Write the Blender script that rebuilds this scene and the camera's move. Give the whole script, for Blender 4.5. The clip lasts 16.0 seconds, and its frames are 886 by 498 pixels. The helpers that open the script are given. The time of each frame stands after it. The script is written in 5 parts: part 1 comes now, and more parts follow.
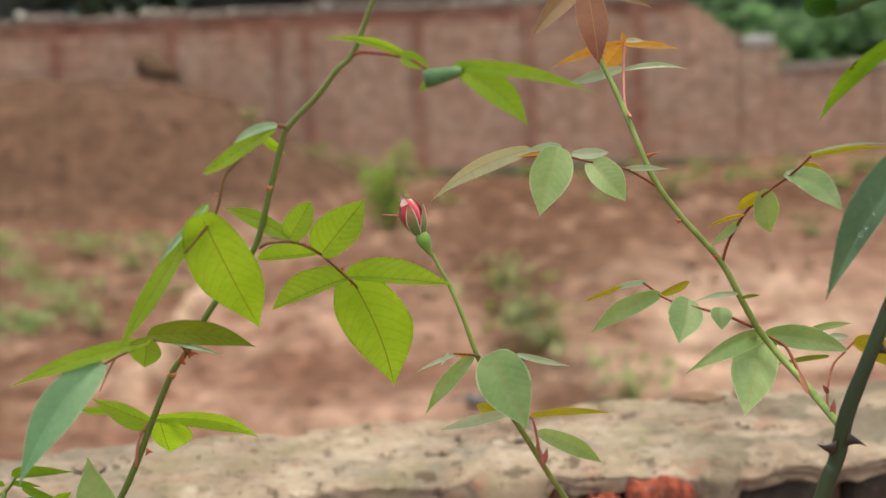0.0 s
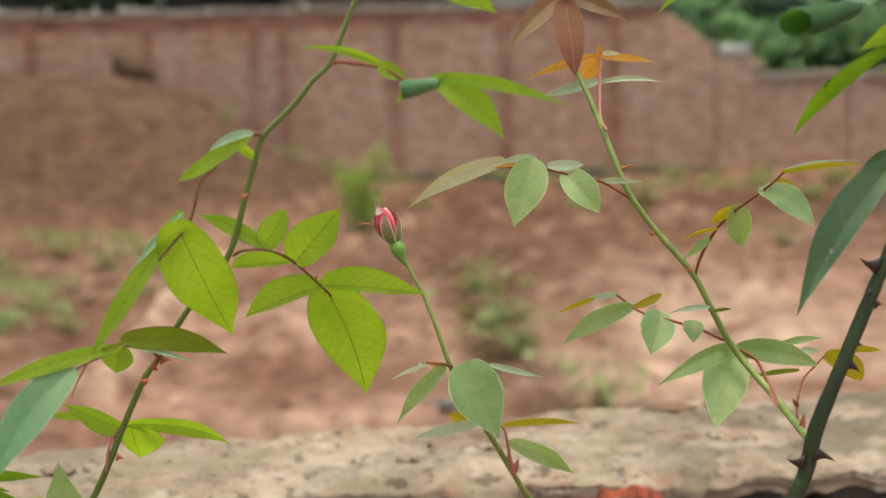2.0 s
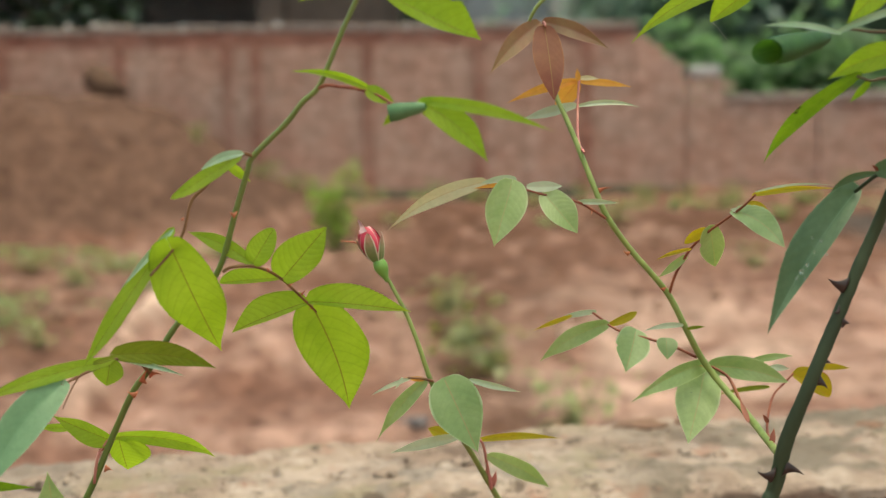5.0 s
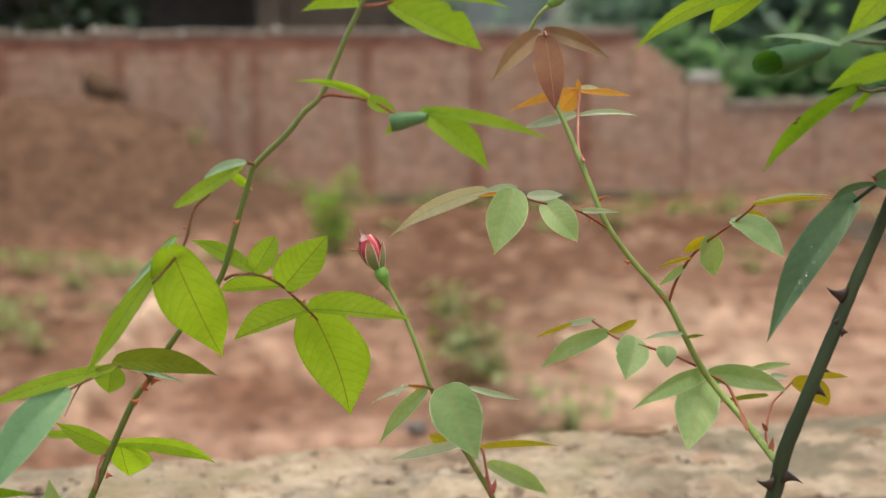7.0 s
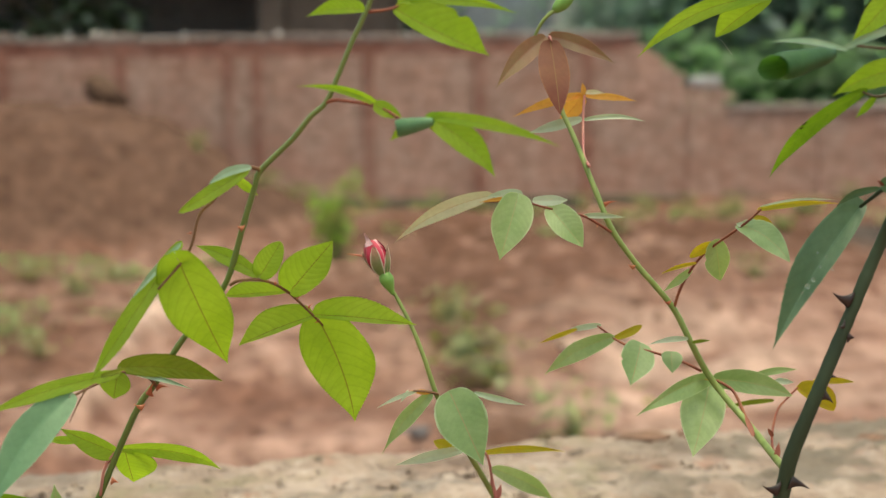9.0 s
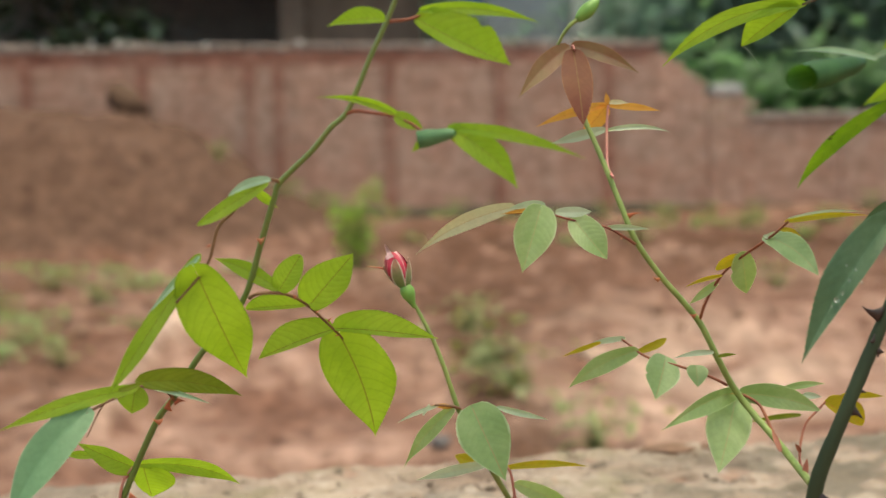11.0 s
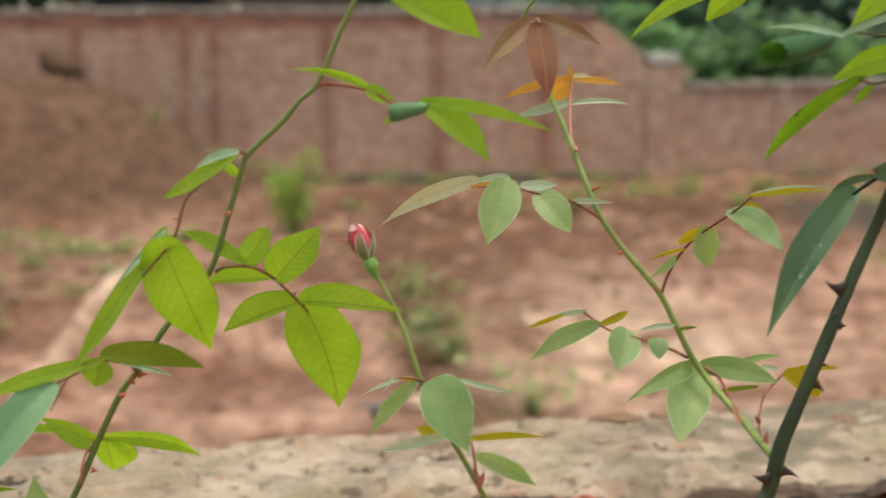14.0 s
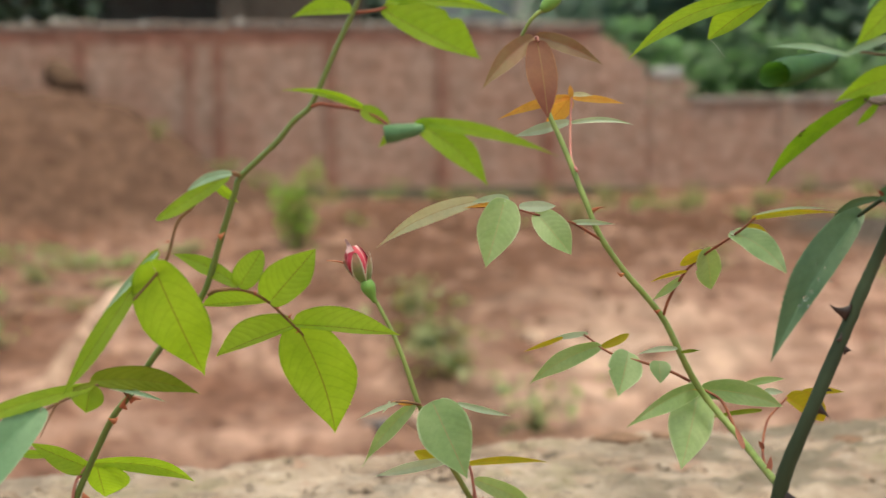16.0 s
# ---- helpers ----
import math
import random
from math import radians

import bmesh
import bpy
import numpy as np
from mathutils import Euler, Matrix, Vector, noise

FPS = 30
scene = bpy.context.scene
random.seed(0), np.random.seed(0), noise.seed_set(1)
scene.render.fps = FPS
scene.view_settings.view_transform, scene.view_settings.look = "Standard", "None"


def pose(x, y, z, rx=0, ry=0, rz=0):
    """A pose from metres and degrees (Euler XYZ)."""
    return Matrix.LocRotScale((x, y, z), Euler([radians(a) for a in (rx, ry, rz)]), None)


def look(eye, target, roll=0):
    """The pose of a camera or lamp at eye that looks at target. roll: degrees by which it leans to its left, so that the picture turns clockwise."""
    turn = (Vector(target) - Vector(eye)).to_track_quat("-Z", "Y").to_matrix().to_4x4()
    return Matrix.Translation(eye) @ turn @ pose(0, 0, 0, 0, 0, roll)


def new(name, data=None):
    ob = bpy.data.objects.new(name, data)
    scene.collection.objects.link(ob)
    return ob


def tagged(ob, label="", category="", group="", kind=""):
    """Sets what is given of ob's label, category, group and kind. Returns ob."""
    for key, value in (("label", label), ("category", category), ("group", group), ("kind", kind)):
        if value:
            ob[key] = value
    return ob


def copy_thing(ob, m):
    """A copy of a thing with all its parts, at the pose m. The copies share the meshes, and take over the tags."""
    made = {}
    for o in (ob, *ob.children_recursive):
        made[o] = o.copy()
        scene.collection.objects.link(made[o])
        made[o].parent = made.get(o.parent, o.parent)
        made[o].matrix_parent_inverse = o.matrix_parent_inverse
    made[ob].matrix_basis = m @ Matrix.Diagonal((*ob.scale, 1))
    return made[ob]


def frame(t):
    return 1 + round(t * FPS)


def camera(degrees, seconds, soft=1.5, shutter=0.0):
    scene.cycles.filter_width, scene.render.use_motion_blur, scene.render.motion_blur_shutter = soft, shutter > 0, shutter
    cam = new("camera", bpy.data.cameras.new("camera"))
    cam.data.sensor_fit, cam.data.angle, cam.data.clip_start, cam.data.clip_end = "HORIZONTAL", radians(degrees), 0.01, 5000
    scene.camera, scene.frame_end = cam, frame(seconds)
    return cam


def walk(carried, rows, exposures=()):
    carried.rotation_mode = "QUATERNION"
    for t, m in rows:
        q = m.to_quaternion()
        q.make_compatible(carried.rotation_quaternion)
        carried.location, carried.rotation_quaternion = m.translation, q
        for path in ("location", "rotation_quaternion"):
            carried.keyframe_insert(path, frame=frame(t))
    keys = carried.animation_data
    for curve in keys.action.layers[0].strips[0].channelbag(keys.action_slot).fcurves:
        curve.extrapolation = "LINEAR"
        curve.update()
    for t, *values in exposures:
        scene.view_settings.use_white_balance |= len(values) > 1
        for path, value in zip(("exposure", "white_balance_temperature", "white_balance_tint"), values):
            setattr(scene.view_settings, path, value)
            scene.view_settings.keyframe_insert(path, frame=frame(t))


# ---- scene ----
cam = camera(35.0, 16.0, soft=1.45, shutter=0.5)
PATH = [
    (0, (0.0247, -0.0006, 1.3481), (0.1017, 1.9796, 1.0787), -2.31),
    (0.5, (0.0201, 0.0001, 1.3487), (0.1127, 1.9799, 1.0804), -2.09),
    (1, (0.0218, -0.0023, 1.3501), (0.1194, 1.9772, 1.0818), -1.69),
    (1.5, (0.0274, 0.0010, 1.3520), (0.1255, 1.9801, 1.0808), -1.53),
    (2, (0.0248, -0.0015, 1.3516), (0.1384, 1.9775, 1.0857), -1.32),
    (2.5, (0.0204, -0.0079, 1.3528), (0.1518, 1.9706, 1.0920), -1.26),
    (3, (0.0210, -0.0080, 1.3523), (0.1612, 1.9704, 1.0943), -1.14),
    (3.5, (0.0196, -0.0154, 1.3530), (0.1653, 1.9631, 1.0989), -1.06),
    (4, (0.0181, -0.0200, 1.3531), (0.1693, 1.9587, 1.1047), -0.97),
    (6.5, (0.0166, -0.0234, 1.3565), (0.1742, 1.9564, 1.1208), -0.63),
    (7, (0.0158, -0.0247, 1.3566), (0.1743, 1.9552, 1.1226), -0.61),
    (7.5, (0.0165, -0.0240, 1.3560), (0.1738, 1.9563, 1.1246), -0.60),
    (8, (0.0157, -0.0239, 1.3559), (0.1733, 1.9566, 1.1267), -0.59),
    (10.5, (0.0131, -0.0191, 1.3587), (0.1639, 1.9628, 1.1365), -0.86),
    (11, (0.0144, -0.0132, 1.3579), (0.1411, 1.9711, 1.1425), -0.76),
    (11.5, (0.0173, -0.0031, 1.3560), (0.0650, 1.9858, 1.1517), -0.81),
    (12, (-0.0048, 0.0110, 1.3571), (-0.0276, 2.0008, 1.1572), -1.57),
    (12.5, (-0.0291, 0.0227, 1.3596), (-0.1098, 2.0074, 1.1260), -2.95),
    (13, (-0.0333, 0.0172, 1.3553), (-0.0570, 1.9946, 1.0561), -2.32),
    (13.5, (-0.0181, 0.0037, 1.3573), (0.0943, 1.9784, 1.0610), -0.97),
    (14, (-0.0009, -0.0103, 1.3612), (0.2157, 1.9605, 1.0980), -0.21),
    (14.5, (0.0071, -0.0100, 1.3622), (0.2525, 1.9600, 1.1197), 0.09),
    (15, (0.0058, -0.0073, 1.3638), (0.2534, 1.9625, 1.1219), -0.02),
    (15.5, (0.0054, -0.0029, 1.3640), (0.2514, 1.9672, 1.1229), 0.02),
    (16, (0.0036, 0.0022, 1.3638), (0.2154, 1.9760, 1.1203), -0.23),
]
walk(cam, [(t, look(eye, target, roll)) for t, eye, target, roll in PATH], [(0, 0.97, 7750, -6.5), (16, 0.97, 7750, -6.5)])
cam.data.dof.use_dof = True
cam.data.dof.focus_distance = 0.76
cam.data.dof.aperture_fstop = 7.8

# ---- daylight: bright overcast ----
world = bpy.data.worlds.new("overcast")
scene.world = world
world.use_nodes = True
wn = world.node_tree.nodes
sky = wn.new("ShaderNodeTexSky")
sky.sky_type = "NISHITA"
sky.sun_disc = False
sky.sun_elevation = radians(80)
sky.sun_rotation = radians(163)
sky.air_density, sky.dust_density, sky.ozone_density = 1.0, 4.0, 0.5
wn["Background"].inputs["Strength"].default_value = 0.13
world.node_tree.links.new(sky.outputs[0], wn["Background"].inputs["Color"])
sun = new("sun", bpy.data.lights.new("sun", "SUN"))
sun.data.energy, sun.data.angle, sun.data.color = 0.8, radians(40), (1.0, 0.95, 0.88)
sun.matrix_world = look((1.0, -0.5, 12.0), (0, 0.5, 0))


# ---- materials ----
def material(name):
    m = bpy.data.materials.new(name)
    m.use_nodes = True
    n = m.node_tree.nodes
    return m, n, m.node_tree.links, n["Principled BSDF"]


def ramp(n, links, fac, stops):
    r = n.new("ShaderNodeValToRGB")
    el = r.color_ramp.elements
    while len(el) < len(stops):
        el.new(0.5)
    for e, (p, c) in zip(el, stops):
        e.position, e.color = p, (*c, 1)
    links.new(fac, r.inputs[0])
    return r.outputs[0]


def noise_of(n, links, scale, detail=5, rough=0.6, stretch=None):
    """Noise at a scale; stretch: how much slower it changes along each axis."""
    tc = n.new("ShaderNodeTexCoord")
    t = n.new("ShaderNodeTexNoise")
    t.inputs["Scale"].default_value, t.inputs["Detail"].default_value, t.inputs["Roughness"].default_value = scale, detail, rough
    place = tc.outputs["Object"]
    if stretch:
        mp = n.new("ShaderNodeMapping")
        mp.inputs["Scale"].default_value = stretch
        links.new(place, mp.inputs[0])
        place = mp.outputs[0]
    links.new(place, t.inputs["Vector"])
    return t.outputs["Fac"]


def blend(n, links, fac, a, b, kind="MIX"):
    m = n.new("ShaderNodeMix")
    m.data_type, m.blend_type = "RGBA", kind
    for value, slot in ((fac, m.inputs["Factor"]), (a, m.inputs["A"]), (b, m.inputs["B"])):
        if isinstance(value, (int, float)):
            slot.default_value = value
        elif isinstance(value, tuple):
            slot.default_value = (*value, 1)
        else:
            links.new(value, slot)
    return m.outputs["Result"]


def bump(n, links, height, strength, dist, shader):
    b = n.new("ShaderNodeBump")
    b.inputs["Strength"].default_value, b.inputs["Distance"].default_value = strength, dist
    links.new(height, b.inputs["Height"])
    links.new(b.outputs[0], shader.inputs["Normal"])


def grainy(name, dark, light, coarse, fine, rough=0.9, relief=0.01, spots=None):
    """A matt surface that varies at two scales."""
    m, n, links, s = material(name)
    big, small = noise_of(n, links, coarse, 4), noise_of(n, links, fine, 8, 0.7)
    c = ramp(n, links, big, [(0.32, dark), (0.68, light)])
    c = blend(n, links, 0.75, c, ramp(n, links, small, [(0.25, (0.45, 0.45, 0.45)), (0.75, (1.35, 1.35, 1.35))]), "MULTIPLY")
    if spots:
        f = ramp(n, links, noise_of(n, links, coarse * 3.1, 6, 0.75), [(0.55, (0, 0, 0)), (0.66, (1, 1, 1))])
        c = blend(n, links, f, c, spots)
    links.new(c, s.inputs["Base Color"])
    s.inputs["Roughness"].default_value = rough
    s.inputs["Specular IOR Level"].default_value = 0.2
    bump(n, links, small, 0.6, relief, s)
    return m


def brickwork(name, dark, light, spots):
    """Fired clay, each brick with its own tone."""
    m, n, links, s = material(name)
    g = n.new("ShaderNodeNewGeometry")
    o = n.new("ShaderNodeObjectInfo")
    add = n.new("ShaderNodeMath")
    add.operation = "WRAP"
    add.inputs[1].default_value, add.inputs[2].default_value = 1.0, 0.0
    both = n.new("ShaderNodeMath")
    both.operation = "ADD"
    links.new(g.outputs["Random Per Island"], both.inputs[0])
    links.new(o.outputs["Random"], both.inputs[1])
    links.new(both.outputs[0], add.inputs[0])
    c = ramp(n, links, add.outputs[0], [(0.0, dark), (0.6, light), (1.0, tuple(v * 0.8 for v in light))])
    f = ramp(n, links, noise_of(n, links, 1.3, 6, 0.7), [(0.45, (0, 0, 0)), (0.68, (1, 1, 1))])
    c = blend(n, links, f, c, spots)
    lumps = ramp(n, links, noise_of(n, links, 7.0, 6, 0.7), [(0.36, (0.62, 0.58, 0.56)), (0.5, (1, 1, 1)), (0.64, (1.28, 1.33, 1.38))])
    c = blend(n, links, 0.8, c, lumps, "MULTIPLY")
    fine = noise_of(n, links, 60, 6)
    c = blend(n, links, 0.6, c, ramp(n, links, fine, [(0.3, (0.5, 0.5, 0.5)), (0.7, (1.3, 1.3, 1.3))]), "MULTIPLY")
    links.new(c, s.inputs["Base Color"])
    s.inputs["Roughness"].default_value = 0.92
    bump(n, links, fine, 0.5, 0.004, s)
    return m


def leafy(name, face, other, vein, through_share=0.4, rough=0.42, coat=0.35, spots=None, glow=None, ribbing=0.26, rim=None):
    """A rose leaf: waxy face, veins laid out on its own length and breadth, light passing through."""
    m, n, links, s = material(name)
    uv = n.new("ShaderNodeUVMap")
    sep = n.new("ShaderNodeSeparateXYZ")
    links.new(uv.outputs[0], sep.inputs[0])

    def calc(op, a, b=0.0):
        k = n.new("ShaderNodeMath")
        k.operation = op
        for value, slot in ((a, k.inputs[0]), (b, k.inputs[1])):
            if isinstance(value, (int, float)):
                slot.default_value = value
            else:
                links.new(value, slot)
        return k.outputs[0]

    across = calc("ABSOLUTE", calc("SUBTRACT", sep.outputs[1], 0.5))
    rib = ramp(n, links, across, [(0.005, (1, 1, 1)), (0.014, (0, 0, 0))])
    way = calc("FRACT", calc("SUBTRACT", calc("MULTIPLY", sep.outputs[0], 9.0), calc("ADD", calc("MULTIPLY", across, 1.2), calc("MULTIPLY", calc("MULTIPLY", across, across), 8.0))))
    pillow = calc("ABSOLUTE", calc("SUBTRACT", way, 0.5))
    side = ramp(n, links, pillow, [(0.015, (1, 1, 1)), (0.06, (0.4, 0.4, 0.4)), (0.2, (0, 0, 0))])
    info = n.new("ShaderNodeObjectInfo")
    patch = noise_of(n, links, 35, 4, 0.6)
    c = blend(n, links, ramp(n, links, patch, [(0.35, (0, 0, 0)), (0.65, (1, 1, 1))]), face, other)
    grain = ramp(n, links, noise_of(n, links, 260, 6, 0.7), [(0.3, (0.91, 0.92, 0.91)), (0.7, (1.09, 1.08, 1.09))])
    c = blend(n, links, 1.0, c, grain, "MULTIPLY")
    tone = ramp(n, links, info.outputs["Random"], [(0.0, (0.92, 0.92, 0.92)), (1.0, (1.1, 1.1, 1.1))])
    c = blend(n, links, 1.0, c, tone, "MULTIPLY")
    c = blend(n, links, calc("MULTIPLY", side, ribbing), c, tuple(v * 0.62 for v in face))
    if spots:
        f = ramp(n, links, noise_of(n, links, 150, 3, 0.5), [(0.645, (0, 0, 0)), (0.69, (1, 1, 1))])
        c = blend(n, links, f, c, spots)
    c = blend(n, links, calc("MULTIPLY", rib, 0.75), c, vein)
    # pale rims paint the glint on toothed edges; dark rims are leaf margin
    if rim:
        ruv = n.new("ShaderNodeUVMap")
        ruv.uv_map = "rim"
        rs = n.new("ShaderNodeSeparateXYZ")
        links.new(ruv.outputs[0], rs.inputs[0])
        f = ramp(n, links, calc("ABSOLUTE", calc("SUBTRACT", rs.outputs[1], 0.5)), [(0.45, (0, 0, 0)), (0.495, (1, 1, 1))])
        rim_breaks = ramp(n, links, noise_of(n, links, 90, 3, 0.6), [(0.4, (0.15, 0.15, 0.15)), (0.62, (0.9, 0.9, 0.9))])
        c = blend(n, links, calc("MULTIPLY", f, rim_breaks), c, rim)
    links.new(c, s.inputs["Base Color"])
    links.new(calc("ADD", calc("MULTIPLY", patch, 0.35), rough - 0.17), s.inputs["Roughness"])
    s.inputs["Specular IOR Level"].default_value = coat
    bump(n, links, calc("ADD", calc("MULTIPLY", pillow, 1.6), calc("MULTIPLY", patch, 0.5)), min(1.0 * ribbing, 1.0), 0.0007, s)
    t = n.new("ShaderNodeBsdfTranslucent")
    links.new(blend(n, links, 1.0, c, glow or (1.5, 1.45, 0.6), "MULTIPLY"), t.inputs["Color"])
    mix = n.new("ShaderNodeMixShader")
    mix.inputs[0].default_value = through_share
    links.new(s.outputs[0], mix.inputs[1])
    links.new(t.outputs[0], mix.inputs[2])
    links.new(mix.outputs[0], n["Material Output"].inputs["Surface"])
    return m


def barky(name, a, b, rough=0.45, scale=60, sunlit=None):
    """Bark or the skin of a stalk; the last tone puts sunlight into the colour, paler towards the top."""
    m, n, links, s = material(name)
    tc = n.new("ShaderNodeTexCoord")
    mp = n.new("ShaderNodeMapping")
    mp.inputs["Scale"].default_value = (1, 1, 0.25)
    t = n.new("ShaderNodeTexNoise")
    t.inputs["Scale"].default_value, t.inputs["Detail"].default_value = scale, 5
    links.new(tc.outputs["Object"], mp.inputs[0])
    links.new(mp.outputs[0], t.inputs["Vector"])
    c = ramp(n, links, t.outputs["Fac"], [(0.35, a), (0.65, b)])
    if sunlit:
        g, sep, span = n.new("ShaderNodeNewGeometry"), n.new("ShaderNodeSeparateXYZ"), n.new("ShaderNodeMapRange")
        links.new(g.outputs["Position"], sep.inputs[0])
        span.inputs["From Min"].default_value, span.inputs["From Max"].default_value = 1.19, 1.36
        links.new(sep.outputs[2], span.inputs["Value"])
        c = blend(n, links, span.outputs["Result"], c, sunlit)
    links.new(c, s.inputs["Base Color"])
    s.inputs["Roughness"].default_value = rough
    bump(n, links, t.outputs["Fac"], 0.25, 0.001, s)
    return m


def earth():
    """Dug earth: pale dry crumbs, darker brown patches, the browner heap and bare clay where it was tipped."""
    m, n, links, s = material("earth")

    def share(name):
        a = n.new("ShaderNodeAttribute")
        a.attribute_name = name
        return a.outputs["Fac"]

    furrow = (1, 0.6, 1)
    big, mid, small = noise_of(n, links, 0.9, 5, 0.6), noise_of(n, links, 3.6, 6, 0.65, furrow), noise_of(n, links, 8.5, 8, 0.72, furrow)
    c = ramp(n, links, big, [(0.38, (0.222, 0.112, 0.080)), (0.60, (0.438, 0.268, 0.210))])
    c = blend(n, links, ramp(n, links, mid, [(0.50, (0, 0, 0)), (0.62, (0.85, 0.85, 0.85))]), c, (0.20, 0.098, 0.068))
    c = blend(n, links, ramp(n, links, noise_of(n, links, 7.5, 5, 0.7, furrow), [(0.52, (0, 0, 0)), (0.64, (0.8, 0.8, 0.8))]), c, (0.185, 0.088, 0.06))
    dark_mix = n.new("ShaderNodeMath")
    dark_mix.operation = "MULTIPLY"
    links.new(share("damp_share"), dark_mix.inputs[0])
    links.new(ramp(n, links, mid, [(0.32, (0, 0, 0)), (0.50, (1, 1, 1))]), dark_mix.inputs[1])
    c = blend(n, links, dark_mix.outputs[0], c, (0.115, 0.054, 0.033))
    c = blend(n, links, share("heap_share"), c, ramp(n, links, noise_of(n, links, 2.6, 7, 0.75), [(0.36, (0.112, 0.059, 0.041)), (0.52, (0.140, 0.077, 0.054)), (0.66, (0.178, 0.100, 0.070))]))
    c = blend(n, links, share("clay_share"), c, (0.68, 0.485, 0.39))
    c = blend(n, links, share("ash_share"), c, (0.075, 0.064, 0.056))
    c = blend(n, links, 0.8, c, ramp(n, links, small, [(0.34, (0.45, 0.43, 0.42)), (0.66, (1.45, 1.46, 1.47))]), "MULTIPLY")
    links.new(c, s.inputs["Base Color"])
    s.inputs["Roughness"].default_value = 0.95
    s.inputs["Specular IOR Level"].default_value = 0.15
    bump(n, links, small, 0.7, 0.05, s)
    return m


soil = earth()
clay = grainy("clay", (0.48, 0.325, 0.245), (0.61, 0.435, 0.345), 1.2, 14.0, 0.95, 0.02)
mortar = grainy("mortar", (0.33, 0.215, 0.165), (0.43, 0.30, 0.24), 1.5, 40.0, 0.95, 0.01)
def crust():
    """Old lime mortar: beige, with chalky, grey, mossy and rusty patches and dark pores."""
    m, n, links, s = material("crusted_mortar")
    c = ramp(n, links, noise_of(n, links, 9.0, 7, 0.68), [(0.36, (0.175, 0.122, 0.095)), (0.47, (0.315, 0.228, 0.178)), (0.63, (0.415, 0.315, 0.252))])
    for scale, lo, hi, tint in ((7.0, 0.50, 0.60, (0.445, 0.352, 0.29)), (10.5, 0.56, 0.66, (0.27, 0.222, 0.15)), (24.0, 0.56, 0.66, (0.49, 0.395, 0.33)), (8.0, 0.54, 0.62, (0.23, 0.195, 0.165)), (5.3, 0.57, 0.66, (0.27, 0.23, 0.15)), (17.0, 0.58, 0.66, (0.36, 0.20, 0.145)), (31.0, 0.57, 0.62, (0.12, 0.088, 0.066)), (44.0, 0.58, 0.63, (0.14, 0.105, 0.08))):
        f = ramp(n, links, noise_of(n, links, scale, 6, 0.7), [(lo, (0, 0, 0)), (hi, (0.85, 0.85, 0.85))])
        c = blend(n, links, f, c, tint)
    for name, tint in (("lichen_share", (0.165, 0.138, 0.107)), ("grey_share", (0.24, 0.215, 0.185))):
        a = n.new("ShaderNodeAttribute")
        a.attribute_name = name
        c = blend(n, links, a.outputs["Fac"], c, tint)
    pores = noise_of(n, links, 55.0, 7, 0.75)
    c = blend(n, links, 0.9, c, ramp(n, links, pores, [(0.26, (0.4, 0.37, 0.33)), (0.42, (0.92, 0.92, 0.92)), (0.75, (1.2, 1.2, 1.2))]), "MULTIPLY")
    links.new(c, s.inputs["Base Color"])
    s.inputs["Roughness"].default_value = 0.95
    s.inputs["Specular IOR Level"].default_value = 0.15
    bump(n, links, pores, 0.7, 0.004, s)
    return m


plaster = crust()
coping_grey = grainy("weathered_cement", (0.225, 0.168, 0.148), (0.35, 0.288, 0.262), 2.6, 25.0, 0.9, 0.01, spots=(0.46, 0.41, 0.39))
pale_block = grainy("pale_block", (0.42, 0.41, 0.40), (0.60, 0.59, 0.58), 4.0, 30.0, 0.9, 0.01)
brick_far = brickwork("wall_brick", (0.45, 0.248, 0.19), (0.56, 0.342, 0.27), (0.51, 0.352, 0.293))
brick_pier = brickwork("pier_brick", (0.29, 0.115, 0.085), (0.42, 0.195, 0.145), (0.42, 0.25, 0.20))


def battered(name, base, fired, lo, hi):
    """Broken brick: sooty or mortar-smeared skin, bright fired clay where it has flaked."""
    m, n, links, s = material(name)
    flake, fine = noise_of(n, links, 26.0, 6, 0.7), noise_of(n, links, 120.0, 6, 0.7)
    c = ramp(n, links, noise_of(n, links, 14.0, 5, 0.7), [(0.38, tuple(v * 0.45 for v in base)), (0.62, base)])
    c = blend(n, links, ramp(n, links, flake, [(lo, (0, 0, 0)), (hi, (1, 1, 1))]), c, fired)
    c = blend(n, links, ramp(n, links, noise_of(n, links, 40.0, 6, 0.75), [(0.60, (0, 0, 0)), (0.68, (0.8, 0.8, 0.8))]), c, (0.34, 0.25, 0.19))
    c = blend(n, links, 0.8, c, ramp(n, links, fine, [(0.3, (0.45, 0.45, 0.45)), (0.7, (1.35, 1.35, 1.35))]), "MULTIPLY")
    links.new(c, s.inputs["Base Color"])
    s.inputs["Roughness"].default_value = 0.92
    bump(n, links, flake, 0.9, 0.006, s)
    return m


brick_near = battered("old_brick", (0.22, 0.05, 0.03), (0.46, 0.095, 0.05), 0.40, 0.54)
# sooty brick, with the shade under the mortar lip put into its colour
brick_sooty_shaded = battered("sooty_shaded_brick", (0.058, 0.040, 0.033), (0.34, 0.08, 0.045), 0.60, 0.66)
foot_strip_mat = grainy("dark_foot_strip", (0.10, 0.10, 0.07), (0.19, 0.17, 0.12), 2.0, 20.0, 0.95, 0.01)
stone_grey = grainy("grey_stone", (0.115, 0.10, 0.10), (0.20, 0.18, 0.18), 9.0, 50.0, 0.85, 0.01)
clod_mat = grainy("clod", (0.17, 0.095, 0.065), (0.34, 0.21, 0.15), 2.0, 30.0, 0.95, 0.01)
